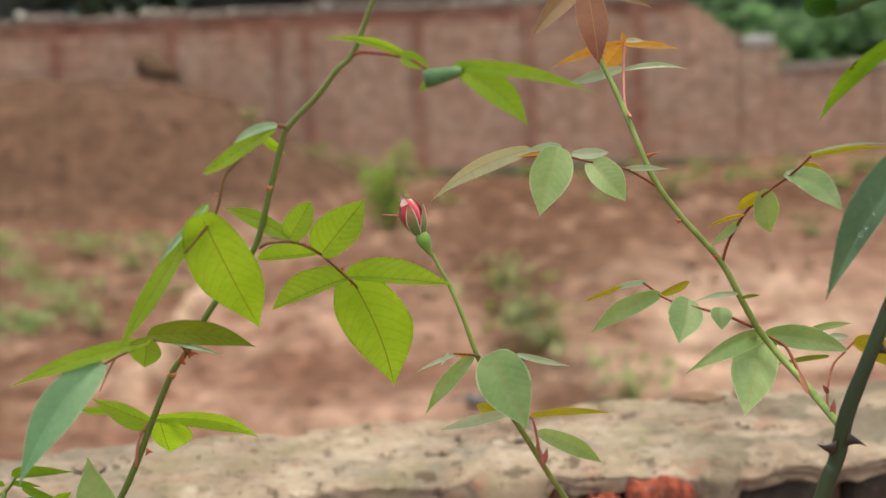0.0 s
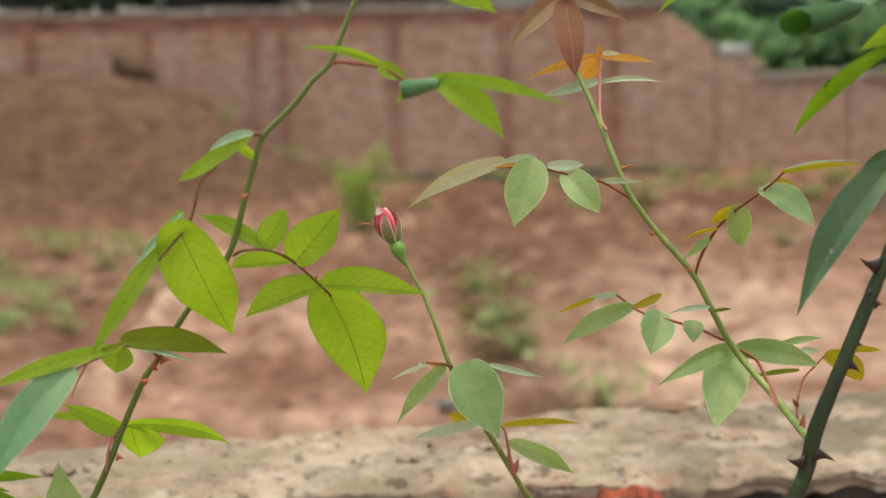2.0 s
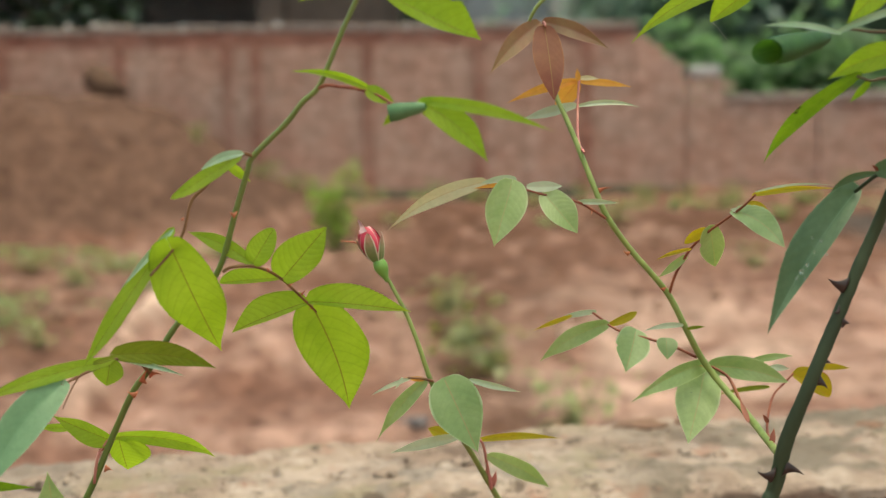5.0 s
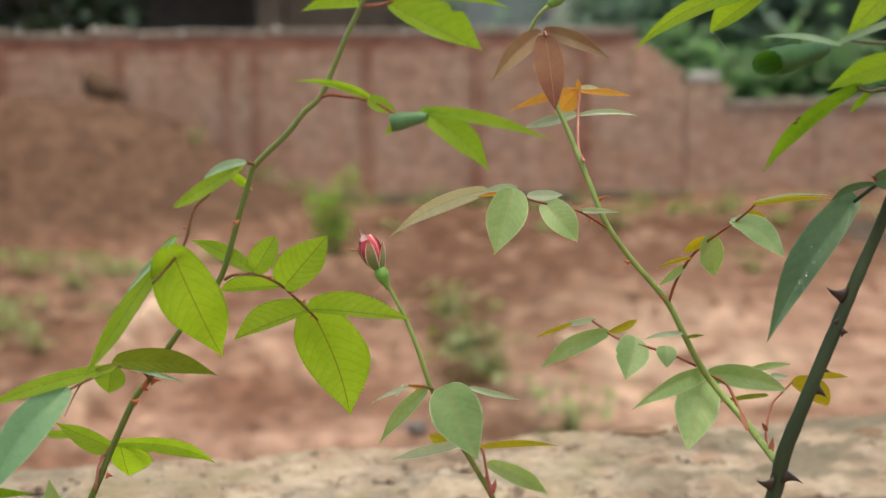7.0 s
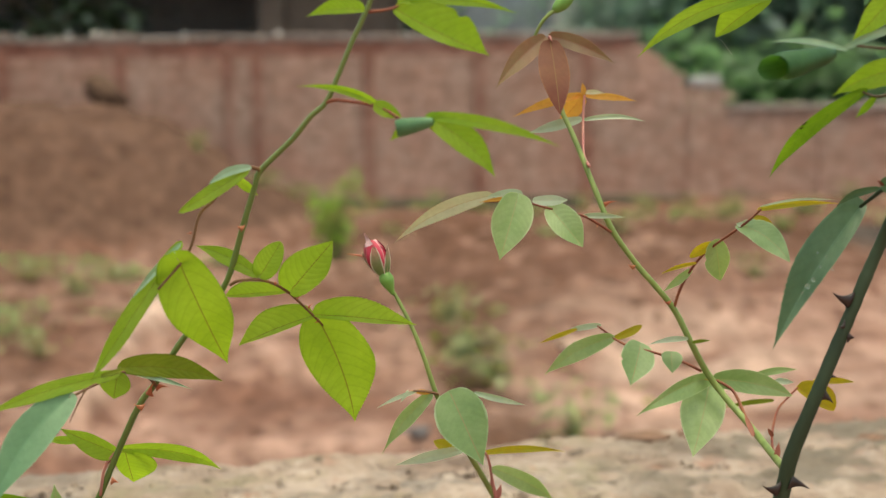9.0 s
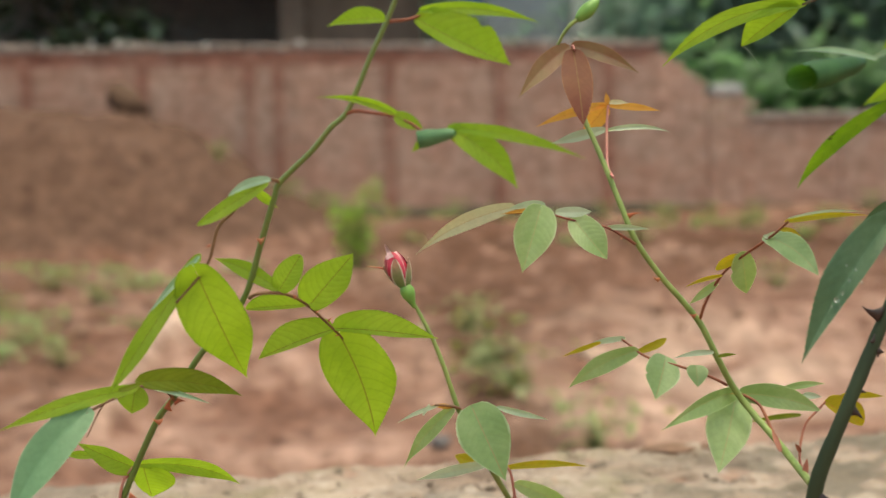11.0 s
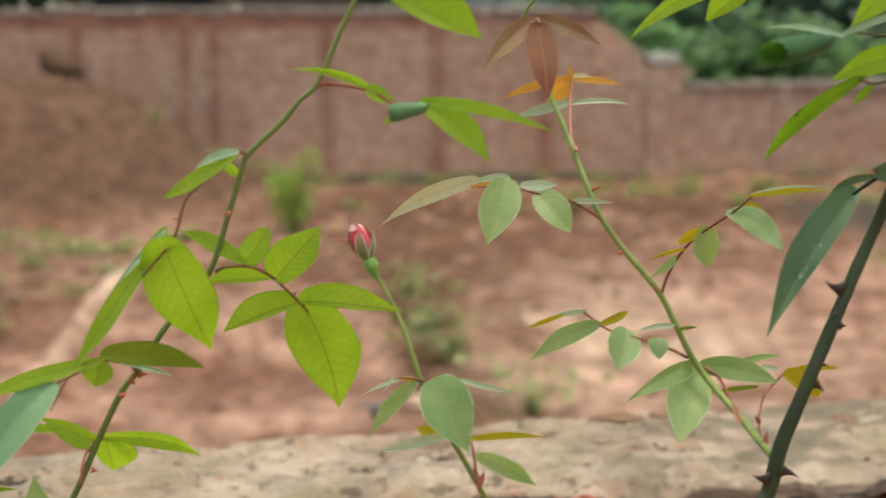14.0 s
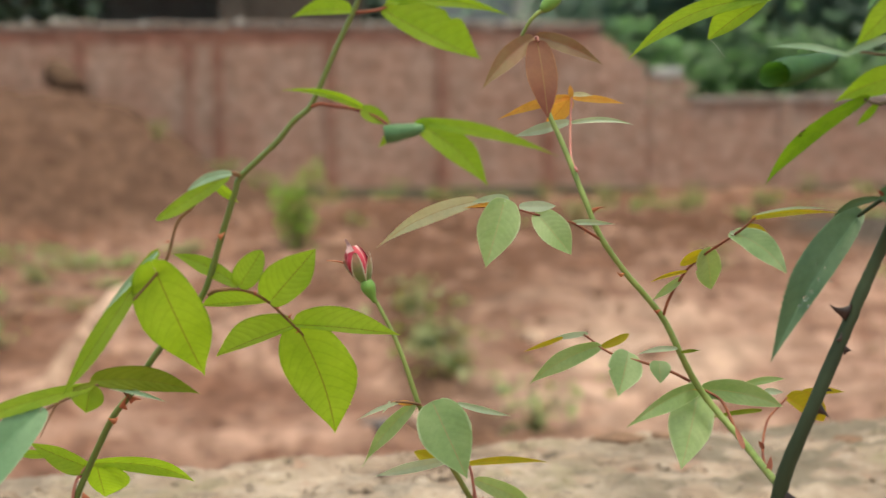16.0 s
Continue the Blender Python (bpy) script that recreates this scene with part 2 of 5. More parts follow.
roofing = grainy("roof_sheet", (0.10, 0.10, 0.10), (0.2, 0.19, 0.18), 1.0, 12.0, 0.7, 0.01)
pale_wall = grainy("pale_plaster", (0.30, 0.33, 0.36), (0.42, 0.45, 0.48), 0.6, 8.0, 0.9, 0.01)
dark_wall = grainy("sooty_wall", (0.23, 0.26, 0.30), (0.36, 0.40, 0.45), 0.8, 10.0, 0.9, 0.01)
bark = barky("bark", (0.07, 0.05, 0.035), (0.15, 0.11, 0.08), 0.9, 12)
leaf_lime = leafy("leaf_lime", (0.26, 0.395, 0.042), (0.32, 0.46, 0.062), (0.17, 0.11, 0.03), 0.55, ribbing=0.27, rim=(0.16, 0.25, 0.03))
# lime leaf brightened: light from above is put into the colour
leaf_lime_lit = leafy("leaf_lime_lit", (0.245, 0.40, 0.035), (0.31, 0.46, 0.055), (0.26, 0.24, 0.06), 0.58, glow=(1.6, 1.5, 0.7), ribbing=0.24, rim=(0.20, 0.30, 0.05))
leaf_hedge = leafy("leaf_hedge", (0.19, 0.28, 0.165), (0.25, 0.34, 0.21), (0.12, 0.20, 0.10), 0.5, glow=(1.0, 1.3, 0.9))
leaf_mid = leafy("leaf_mid", (0.15, 0.27, 0.018), (0.19, 0.32, 0.028), (0.16, 0.2, 0.04), 0.5, rim=(0.20, 0.32, 0.06))
leaf_olive = leafy("leaf_olive", (0.165, 0.22, 0.02), (0.21, 0.26, 0.03), (0.16, 0.13, 0.02), 0.35, rim=(0.15, 0.11, 0.03))
leaf_deep = leafy("leaf_deep", (0.13, 0.285, 0.13), (0.175, 0.34, 0.165), (0.22, 0.38, 0.20), 0.3, 0.4, 0.5, glow=(1.1, 1.3, 0.6), ribbing=0.07, rim=(0.30, 0.46, 0.28))
leaf_silver = leafy("leaf_silver", (0.135, 0.27, 0.135), (0.18, 0.325, 0.175), (0.17, 0.31, 0.17), 0.28, 0.4, 0.5, glow=(1.1, 1.3, 0.8), ribbing=0.05, rim=(0.28, 0.42, 0.28))
leaf_mist = leafy("leaf_mist", (0.28, 0.42, 0.27), (0.38, 0.50, 0.36), (0.3, 0.44, 0.3), 0.28, 0.38, 0.6, glow=(1.1, 1.3, 0.8), ribbing=0.05, rim=(0.5, 0.6, 0.5))
# paler patches put the sky sheen on the blades into the colour
leaf_grey = leafy("leaf_grey", (0.26, 0.375, 0.14), (0.37, 0.475, 0.23), (0.44, 0.36, 0.17), 0.32, 0.36, 0.65, glow=(1.25, 1.35, 0.6), ribbing=0.12, rim=(0.62, 0.66, 0.46))
# near-white tone stands for glossy sky reflection, painted into the leaf
leaf_pale = leafy("leaf_pale", (0.44, 0.54, 0.36), (0.55, 0.63, 0.47), (0.5, 0.46, 0.30), 0.25, 0.35, 0.7, glow=(1.1, 1.15, 0.8), ribbing=0.06, rim=(0.66, 0.66, 0.54))
leaf_dark = leafy("leaf_dark", (0.062, 0.122, 0.055), (0.098, 0.168, 0.085), (0.12, 0.20, 0.12), 0.14, 0.42, 0.45, glow=(1.0, 1.3, 0.6), ribbing=0.12, rim=(0.14, 0.24, 0.14))
leaf_sage = leafy("leaf_sage", (0.178, 0.272, 0.10), (0.25, 0.345, 0.155), (0.34, 0.24, 0.12), 0.3, 0.38, 0.6, glow=(1.2, 1.35, 0.6), ribbing=0.09, rim=(0.52, 0.60, 0.42))
leaf_bronze = leafy("leaf_bronze", (0.26, 0.125, 0.075), (0.28, 0.21, 0.105), (0.36, 0.13, 0.08), 0.3, 0.4, 0.55, glow=(1.3, 1.1, 0.7), ribbing=0.06, rim=(0.50, 0.30, 0.24))
leaf_roll = leafy("leaf_roll", (0.085, 0.20, 0.085), (0.15, 0.30, 0.14), (0.10, 0.2, 0.08), 0.3, 0.4, 0.5, glow=(1.3, 1.5, 0.5), ribbing=0.02)
leaf_curl = leafy("leaf_curl", (0.038, 0.10, 0.035), (0.065, 0.15, 0.055), (0.06, 0.14, 0.05), 0.35, 0.45, 0.35, glow=(2.2, 2.2, 0.5), ribbing=0.02)
dark_earth = grainy("dark_earth", (0.095, 0.055, 0.038), (0.155, 0.092, 0.063), 3.0, 30.0, 0.95, 0.01)
weed_dull = leafy("weed_dull", (0.24, 0.265, 0.12), (0.31, 0.33, 0.165), (0.18, 0.2, 0.09), 0.3)
leaf_spot = leafy("leaf_spot", (0.10, 0.20, 0.018), (0.15, 0.26, 0.026), (0.14, 0.2, 0.04), 0.5, spots=(0.03, 0.026, 0.012))
leaf_red = leafy("leaf_red", (0.135, 0.035, 0.022), (0.175, 0.070, 0.036), (0.26, 0.18, 0.06), 0.25, 0.5, 0.25, glow=(1.4, 1.0, 0.7), ribbing=0.06, rim=(0.30, 0.15, 0.07))
# brightened: sky reflection on the upturned leaf is part of this colour
leaf_blush = leafy("leaf_blush", (0.58, 0.52, 0.36), (0.60, 0.62, 0.42), (0.46, 0.26, 0.12), 0.32, 0.36, 0.65, glow=(1.3, 1.15, 0.7), ribbing=0.05, rim=(0.62, 0.42, 0.30))
leaf_orange = leafy("leaf_orange", (0.66, 0.32, 0.07), (0.74, 0.42, 0.10), (0.5, 0.14, 0.05), 0.45, glow=(1.25, 1.1, 0.7), ribbing=0.08)
leaf_yellow = leafy("leaf_yellow", (0.50, 0.37, 0.025), (0.40, 0.37, 0.035), (0.5, 0.2, 0.04), 0.45, glow=(1.3, 1.2, 0.6), rim=(0.50, 0.24, 0.05))
# paler towards the top: sunlight on the upper cane is painted in
cane_green = barky("cane_green", (0.095, 0.155, 0.03), (0.155, 0.22, 0.055), 0.42, sunlit=(0.18, 0.24, 0.065))
cane_weed = barky("cane_weed", (0.085, 0.145, 0.026), (0.145, 0.21, 0.05), 0.5)
cane_pale = barky("cane_pale", (0.18, 0.245, 0.06), (0.265, 0.335, 0.095), 0.42, 150)
cane_dark = barky("cane_dark", (0.024, 0.040, 0.016), (0.043, 0.066, 0.027), 0.66)
stalk_red = barky("stalk_red", (0.19, 0.04, 0.022), (0.27, 0.08, 0.034), 0.55, 120)
stalk_pink = barky("stalk_pink", (0.48, 0.15, 0.14), (0.55, 0.24, 0.19), 0.45, 120)
stalk_brown = barky("stalk_brown", (0.16, 0.07, 0.03), (0.22, 0.115, 0.045), 0.5, 120)
twig_olive = barky("twig_olive", (0.075, 0.055, 0.025), (0.13, 0.10, 0.05), 0.6, 120)
brown_wall = grainy("brown_wall", (0.13, 0.10, 0.085), (0.21, 0.165, 0.135), 0.8, 10.0, 0.9, 0.01)
blue_paint = grainy("blue_paint", (0.04, 0.10, 0.30), (0.06, 0.14, 0.38), 2.0, 20.0, 0.5, 0.002)
white_stone = grainy("white_stone", (0.52, 0.50, 0.49), (0.70, 0.69, 0.68), 8.0, 60.0, 0.7, 0.004)
thorn_red = barky("thorn_red", (0.40, 0.09, 0.045), (0.50, 0.18, 0.08), 0.4, 150)
thorn_dark = barky("thorn_dark", (0.024, 0.013, 0.011), (0.048, 0.025, 0.019), 0.4, 150)
silk = barky("silk", (0.6, 0.6, 0.58), (0.75, 0.75, 0.72), 0.4)
drop_glass, _n, _l, _s = material("water")
_s.inputs["Base Color"].default_value = (1, 1, 1, 1)
_s.inputs["Transmission Weight"].default_value, _s.inputs["IOR"].default_value, _s.inputs["Roughness"].default_value = 1.0, 1.33, 0.02
hip_green = barky("hip_green", (0.14, 0.29, 0.05), (0.19, 0.35, 0.075), 0.4, 120)
# pale bluish green: haze over the far trees is put into the colour
bush_leaf = leafy("bush_leaf", (0.195, 0.255, 0.235), (0.26, 0.32, 0.295), (0.16, 0.23, 0.15), 0.5, glow=(1.0, 1.3, 1.0))
# dark copy of the tree leaf: the gloom by the shed is put into it
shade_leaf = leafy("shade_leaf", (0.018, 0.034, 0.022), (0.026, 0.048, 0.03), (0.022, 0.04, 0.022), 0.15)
weed_leaf = leafy("weed_leaf", (0.215, 0.295, 0.12), (0.29, 0.36, 0.17), (0.16, 0.23, 0.08), 0.3)
weed_fresh = leafy("weed_fresh", (0.20, 0.33, 0.06), (0.27, 0.40, 0.09), (0.16, 0.25, 0.06), 0.4)


def petal_material():
    m, n, links, s = material("petal")
    uv = n.new("ShaderNodeUVMap")
    sep = n.new("ShaderNodeSeparateXYZ")
    links.new(uv.outputs[0], sep.inputs[0])
    edge = n.new("ShaderNodeMath")
    edge.operation = "ABSOLUTE"
    mid = n.new("ShaderNodeMath")
    mid.operation = "SUBTRACT"
    mid.inputs[1].default_value = 0.5
    links.new(sep.outputs[1], mid.inputs[0])
    links.new(mid.outputs[0], edge.inputs[0])
    rim = ramp(n, links, edge.outputs[0], [(0.455, (0, 0, 0)), (0.495, (1, 1, 1))])
    c = ramp(n, links, noise_of(n, links, 160, 4), [(0.35, (0.42, 0.015, 0.045)), (0.7, (0.60, 0.05, 0.10))])
    c = blend(n, links, rim, c, (0.80, 0.42, 0.42))
    links.new(c, s.inputs["Base Color"])
    s.inputs["Roughness"].default_value = 0.5
    return m


def sepal_material():
    m, n, links, s = material("sepal")
    uv = n.new("ShaderNodeUVMap")
    sep = n.new("ShaderNodeSeparateXYZ")
    links.new(uv.outputs[0], sep.inputs[0])
    rim = n.new("ShaderNodeMath")
    rim.operation = "PINGPONG"
    rim.inputs[1].default_value = 0.5
    links.new(sep.outputs[1], rim.inputs[0])
    c = ramp(n, links, sep.outputs[0], [(0.0, (0.14, 0.21, 0.06)), (0.45, (0.23, 0.22, 0.10)), (0.85, (0.34, 0.15, 0.10))])
    c = blend(n, links, ramp(n, links, rim.outputs[0], [(0.06, (1, 1, 1)), (0.12, (0, 0, 0))]), c, (0.66, 0.56, 0.46))
    c = blend(n, links, 0.5, c, ramp(n, links, noise_of(n, links, 500, 4), [(0.3, (0.6, 0.6, 0.6)), (0.7, (1.3, 1.3, 1.3))]), "MULTIPLY")
    links.new(c, s.inputs["Base Color"])
    s.inputs["Roughness"].default_value = 0.55
    return m


sepal_green = sepal_material()
petal = petal_material()
petal_pale = grainy("petal_outer", (0.62, 0.36, 0.38), (0.72, 0.50, 0.50), 60, 300, 0.5, 0.0003)


# ---- building helpers ----
def mesh_of(name, bm, smooth=True):
    me = bpy.data.meshes.new(name)
    bm.normal_update()
    bm.to_mesh(me)
    bm.free()
    if smooth:
        me.polygons.foreach_set("use_smooth", [True] * len(me.polygons))
    return me


def part(name, bm, mat, parent, label="", smooth=True):
    """One mesh object under a thing or under a part."""
    ob = new(name, mesh_of(name, bm, smooth))
    ob.data.materials.append(mat)
    if parent is not None:
        ob.parent = parent
        up = parent
        origin = Vector()
        while up is not None:
            origin += up.location
            up = up.parent
        ob.data.transform(Matrix.Translation(-origin))
    return tagged(ob, label)


def plant(name, place, label, category, group=""):
    ob = new(name)
    ob.location = place
    ob.empty_display_size = 0.05
    return tagged(ob, label, category, group)


def box(bm, x0, x1, y0, y1, z0, z1, jitter=0.0, rng=random):
    v = [bm.verts.new((x + rng.uniform(-jitter, jitter), y + rng.uniform(-jitter, jitter), z + rng.uniform(-jitter, jitter)))
         for x in (x0, x1) for y in (y0, y1) for z in (z0, z1)]
    for f in ((0, 1, 3, 2), (4, 6, 7, 5), (0, 4, 5, 1), (2, 3, 7, 6), (0, 2, 6, 4), (1, 5, 7, 3)):
        bm.faces.new([v[i] for i in f])
    return v


def spline(points, per=6):
    p = [Vector(q) for q in points]
    p = [p[0] * 2 - p[1]] + p + [p[-1] * 2 - p[-2]]
    line = []
    for i in range(1, len(p) - 2):
        a, b, c, d = p[i - 1 : i + 3]
        for k in range(per):
            t = k / per
            line.append(0.5 * (2 * b + (c - a) * t + (2 * a - 5 * b + 4 * c - d) * t * t + (3 * b - a - 3 * c + d) * t ** 3))
    return line + [p[-2]]


def tube(bm, line, r0, r1, sides=8, swell=0.0, rng=random):
    up, rings = Vector((0.3, 1, 0.1)).normalized(), []
    for i, q in enumerate(line):
        t = i / max(len(line) - 1, 1)
        way = (line[min(i + 1, len(line) - 1)] - line[max(i - 1, 0)]).normalized()
        x = way.cross(up).normalized()
        y = way.cross(x)
        r = (r0 + (r1 - r0) * t) * (1 + swell * rng.uniform(-1, 1))
        rings.append([bm.verts.new(q + (x * math.cos(a) + y * math.sin(a)) * r) for a in (math.tau * k / sides for k in range(sides))])
    for a, b in zip(rings, rings[1:]):
        for k in range(sides):
            bm.faces.new((a[k], a[(k + 1) % sides], b[(k + 1) % sides], b[k]))
    bm.faces.new(rings[0][::-1])
    bm.faces.new(rings[-1])


def stalk(name, parent, points, r0, r1, mat, label=""):
    bm = bmesh.new()
    tube(bm, spline(points), r0, r1, 10 if r0 > 0.002 else 7, 0.05)
    return part(name, bm, mat, parent, label)


def thorn(parent, base, tip, r, mat):
    """A flattened hooked thorn, wide at its foot."""
    bm = bmesh.new()
    b, t = Vector(base), Vector(tip)
    along = (t - b).normalized()
    flat = along.cross(Vector((0, 1, 0))).normalized()
    deep = along.cross(flat)
    rings = []
    for k in range(10):
        s = k / 9
        c = b.lerp(t, s) + flat * (t - b).length * 0.10 * math.sin(s * math.pi)
        w = r * (0.75 * (1 - s) ** 1.2 + 0.45 * (1 - s) ** 5) + r * 0.02
        rings.append([bm.verts.new(c + flat * w * 1.4 * math.cos(a) + deep * w * 0.55 * math.sin(a)) for a in (math.tau * j / 8 for j in range(8))])
    for a, c in zip(rings, rings[1:]):
        for j in range(8):
            bm.faces.new((a[j], a[(j + 1) % 8], c[(j + 1) % 8], c[j]))
    bm.faces.new(rings[0][::-1])
    bm.faces.new(rings[-1])
    return part("thorn", bm, mat, parent)


def leaflet(parent, base, tip, left, right, mat, bow=0.0, sag=0.03, fold=0.2, peak=0.38, point=1.0, lobe=0.03, name="leaflet"):
    """A rose leaflet from its foot to its point. left, right: breadth of its halves; bow: how far the midrib bends to the right;
    peak: where each half is broadest; point: how drawn out the tip is; lobe: how far the foot reaches back beside the stalk."""
    b, t = Vector(base), Vector(tip)
    length = (t - b).length
    along = (t - b) / length
    face = Vector((0, -1, 0))
    face = (face - along * face.dot(along)).normalized()
    out = along.cross(face)
    peaks = peak if isinstance(peak, tuple) else (peak, peak)
    rng = random.Random(int(1e5 * (abs(base[0]) + abs(tip[2]) + abs(base[2]))))
    broad = left + right
    long, wide = (72, 6) if broad > 0.018 else (46, 6) if broad > 0.008 else (24, 4)
    wave, phase = rng.uniform(0.006, 0.018) * min(length, 2 * broad), rng.uniform(0, 6)
    teeth = 0.02 if broad > 0.006 else 0.0
    bite, depth = rng.randrange(6, long - 8), (rng.uniform(0.1, 0.2) if broad > 0.014 and rng.random() < 0.35 else 0.0)
    bm = bmesh.new()
    uv, ruv = bm.loops.layers.uv.new("UVMap"), bm.loops.layers.uv.new("rim")
    rows, spot, edge = [], {}, {}

    def breadth(u, k):
        if u < k:
            return math.sin(math.pi / 2 * u / k) ** 0.32
        return max(math.cos(math.pi / 2 * (u - k) / (1 - k)), 0.0) ** (1.3 * point)

    for i in range(long + 1):
        u = (i / long) ** 1.15
        arc = 4 * u * (1 - u)
        c = b + along * length * u + face * sag * length * arc + out * bow * arc
        back = 1.4 * lobe * length * max(0.0, 1 - u / 0.4) ** 2
        row = []
        for j in range(-wide, wide + 1):
            v = j / wide
            f = max(breadth(u, peaks[v > 0]), 0.012)
            h = v * (right if v > 0 else left) * f
            tooth = Vector()
            if abs(j) == wide and teeth:
                h *= 1 + teeth * (1 if i % 2 else -0.6) * min(1, 3 * f) * rng.uniform(0.3, 1.6)
                if (j > 0) == (phase > 3) and abs(i - bite) < 3:
                    h *= 1 - depth * (1 - abs(i - bite) / 3)
                if i % 2:
                    tooth = along * length * 0.008
            lift = fold * abs(h) + wave * f * math.sin(u * 8 + phase + (1.7 if v > 0 else 0)) * v * v
            w = bm.verts.new(c + out * h + face * lift - along * back * v * v + tooth)
            spot[w] = (u, 0.5 + v / 2 * max(f, 0.3))
            edge[w] = (u, 0.5 + v / 2)
            row.append(w)
        rows.append(row)
    for r, s in zip(rows, rows[1:]):
        for k in range(2 * wide):
            fa = bm.faces.new((r[k], r[k + 1], s[k + 1], s[k]))
            for lp in fa.loops:
                lp[uv].uv, lp[ruv].uv = spot[lp.vert], edge[lp.vert]
    return part(name, bm, mat, parent)


def rolled_leaf(parent, a, b, r, mat):
    """A leaf rolled into a tube by an insect, open at one end, with a pointed tip."""
    a, b = Vector(a), Vector(b)
    along = (b - a).normalized()
    x = along.cross(Vector((0, 1, 0))).normalized()
    y = along.cross(x)
    bm = bmesh.new()
    uv = bm.loops.layers.uv.new("UVMap")
    rows, spot = [], {}
    for i in range(13):
        u = i / 12
        size = r * (1.0 - 0.35 * u ** 2 + 0.07 * math.sin(7 * u)) * (1 - 0.45 * max(u - 0.8, 0) / 0.2)
        row = []
        for k in range(25):
            ang = math.tau * 1.35 * k / 24 + 0.5
            rr = size * (0.72 + 0.28 * k / 24)
            skew = 0.08 * (b - a).length * math.sin(ang) * (1 - u)
            w = bm.verts.new(a.lerp(b, u) + along * skew + x * math.cos(ang) * rr + y * math.sin(ang) * rr)
            spot[w] = (u, k / 24)
            row.append(w)
        rows.append(row)
    for p, q in zip(rows, rows[1:]):
        for k in range(24):
            fa = bm.faces.new((p[k], p[k + 1], q[k + 1], q[k]))
            for lp in fa.loops:
                lp[uv].uv = spot[lp.vert]
    return part("rolled_leaflet", bm, mat, parent, "dark green leaflet rolled into a tube")


def spun(bm, base, along, profile, sides=16):
    x = along.cross(Vector((0, 1, 0))).normalized()
    y = along.cross(x)
    rings = [[bm.verts.new(base + along * h + (x * math.cos(a) + y * math.sin(a)) * r) for a in (math.tau * k / sides for k in range(sides))]
             for h, r in profile]
    for p, q in zip(rings, rings[1:]):
        for k in range(sides):
            bm.faces.new((p[k], p[(k + 1) % sides], q[(k + 1) % sides], q[k]))
    bm.faces.new(rings[0][::-1])
    bm.faces.new(rings[-1])


def closed_bud(parent, base, tip):
    b, t = Vector(base), Vector(tip)
    along, length = (t - b).normalized(), (t - b).length
    bm = bmesh.new()
    spun(bm, b, along, [(length * s, 0.0042 * math.sin(math.pi * (0.12 + 0.84 * s)) ** 0.8) for s in (0, 0.1, 0.2, 0.35, 0.5, 0.65, 0.8, 0.92, 1.0)])
    bud = part("flower_bud", bm, hip_green, parent, "small closed green flower bud")
    return bud


def bud_shape(s):
    """Radius of the bud over its height: full below, drawn in above."""
    return 0.0063 * math.sin(math.pi * (0.09 + 0.80 * s)) ** 0.75


def wrap(name, parent, base, along, length, start, span, s0, s1, gap, mat, point, flare=0.0, label="", twist=0.0):
    """A petal or sepal laid round the bud."""
    x = along.cross(Vector((0, 1, 0))).normalized()
    y = along.cross(x)
    bm = bmesh.new()
    uv = bm.loops.layers.uv.new("UVMap")
    rows, spot = [], {}
    for i in range(15):
        u = i / 14
        s = s0 + (s1 - s0) * u
        half = span / 2 * ((1 - u) ** 0.5 if point else 1.0 - 0.35 * u ** 4)
        row = []
        for j in range(9):
            v = j / 8 - 0.5
            ang = start + 2 * v * half + twist * u
            r = bud_shape(min(s, 0.98)) * gap + flare * max(u - 0.55, 0) ** 2 + 0.0005 * (abs(v) * 2) ** 3
            cut = 0 if point else -0.06 * length * (2 * v) ** 2 * u
            w = bm.verts.new(base + along * (length * s + cut) + (x * math.cos(ang) + y * math.sin(ang)) * r)
            spot[w] = (u, 0.5 + v)
            row.append(w)
        rows.append(row)
    for p, q in zip(rows, rows[1:]):
        for k in range(8):
            fa = bm.faces.new((p[k], p[k + 1], q[k + 1], q[k]))
            for lp in fa.loops:
                lp[uv].uv = spot[lp.vert]
    return part(name, bm, mat, parent, label)


def water_drop(parent, place, r):
    bm = bmesh.new()
    bmesh.ops.create_uvsphere(bm, u_segments=10, v_segments=7, radius=r)
    for v in bm.verts:
        v.co = Vector(place) + Vector((v.co.x, v.co.y * 0.5, v.co.z))
    return part("water_drop", bm, drop_glass, parent, "clear water drop on a leaf")


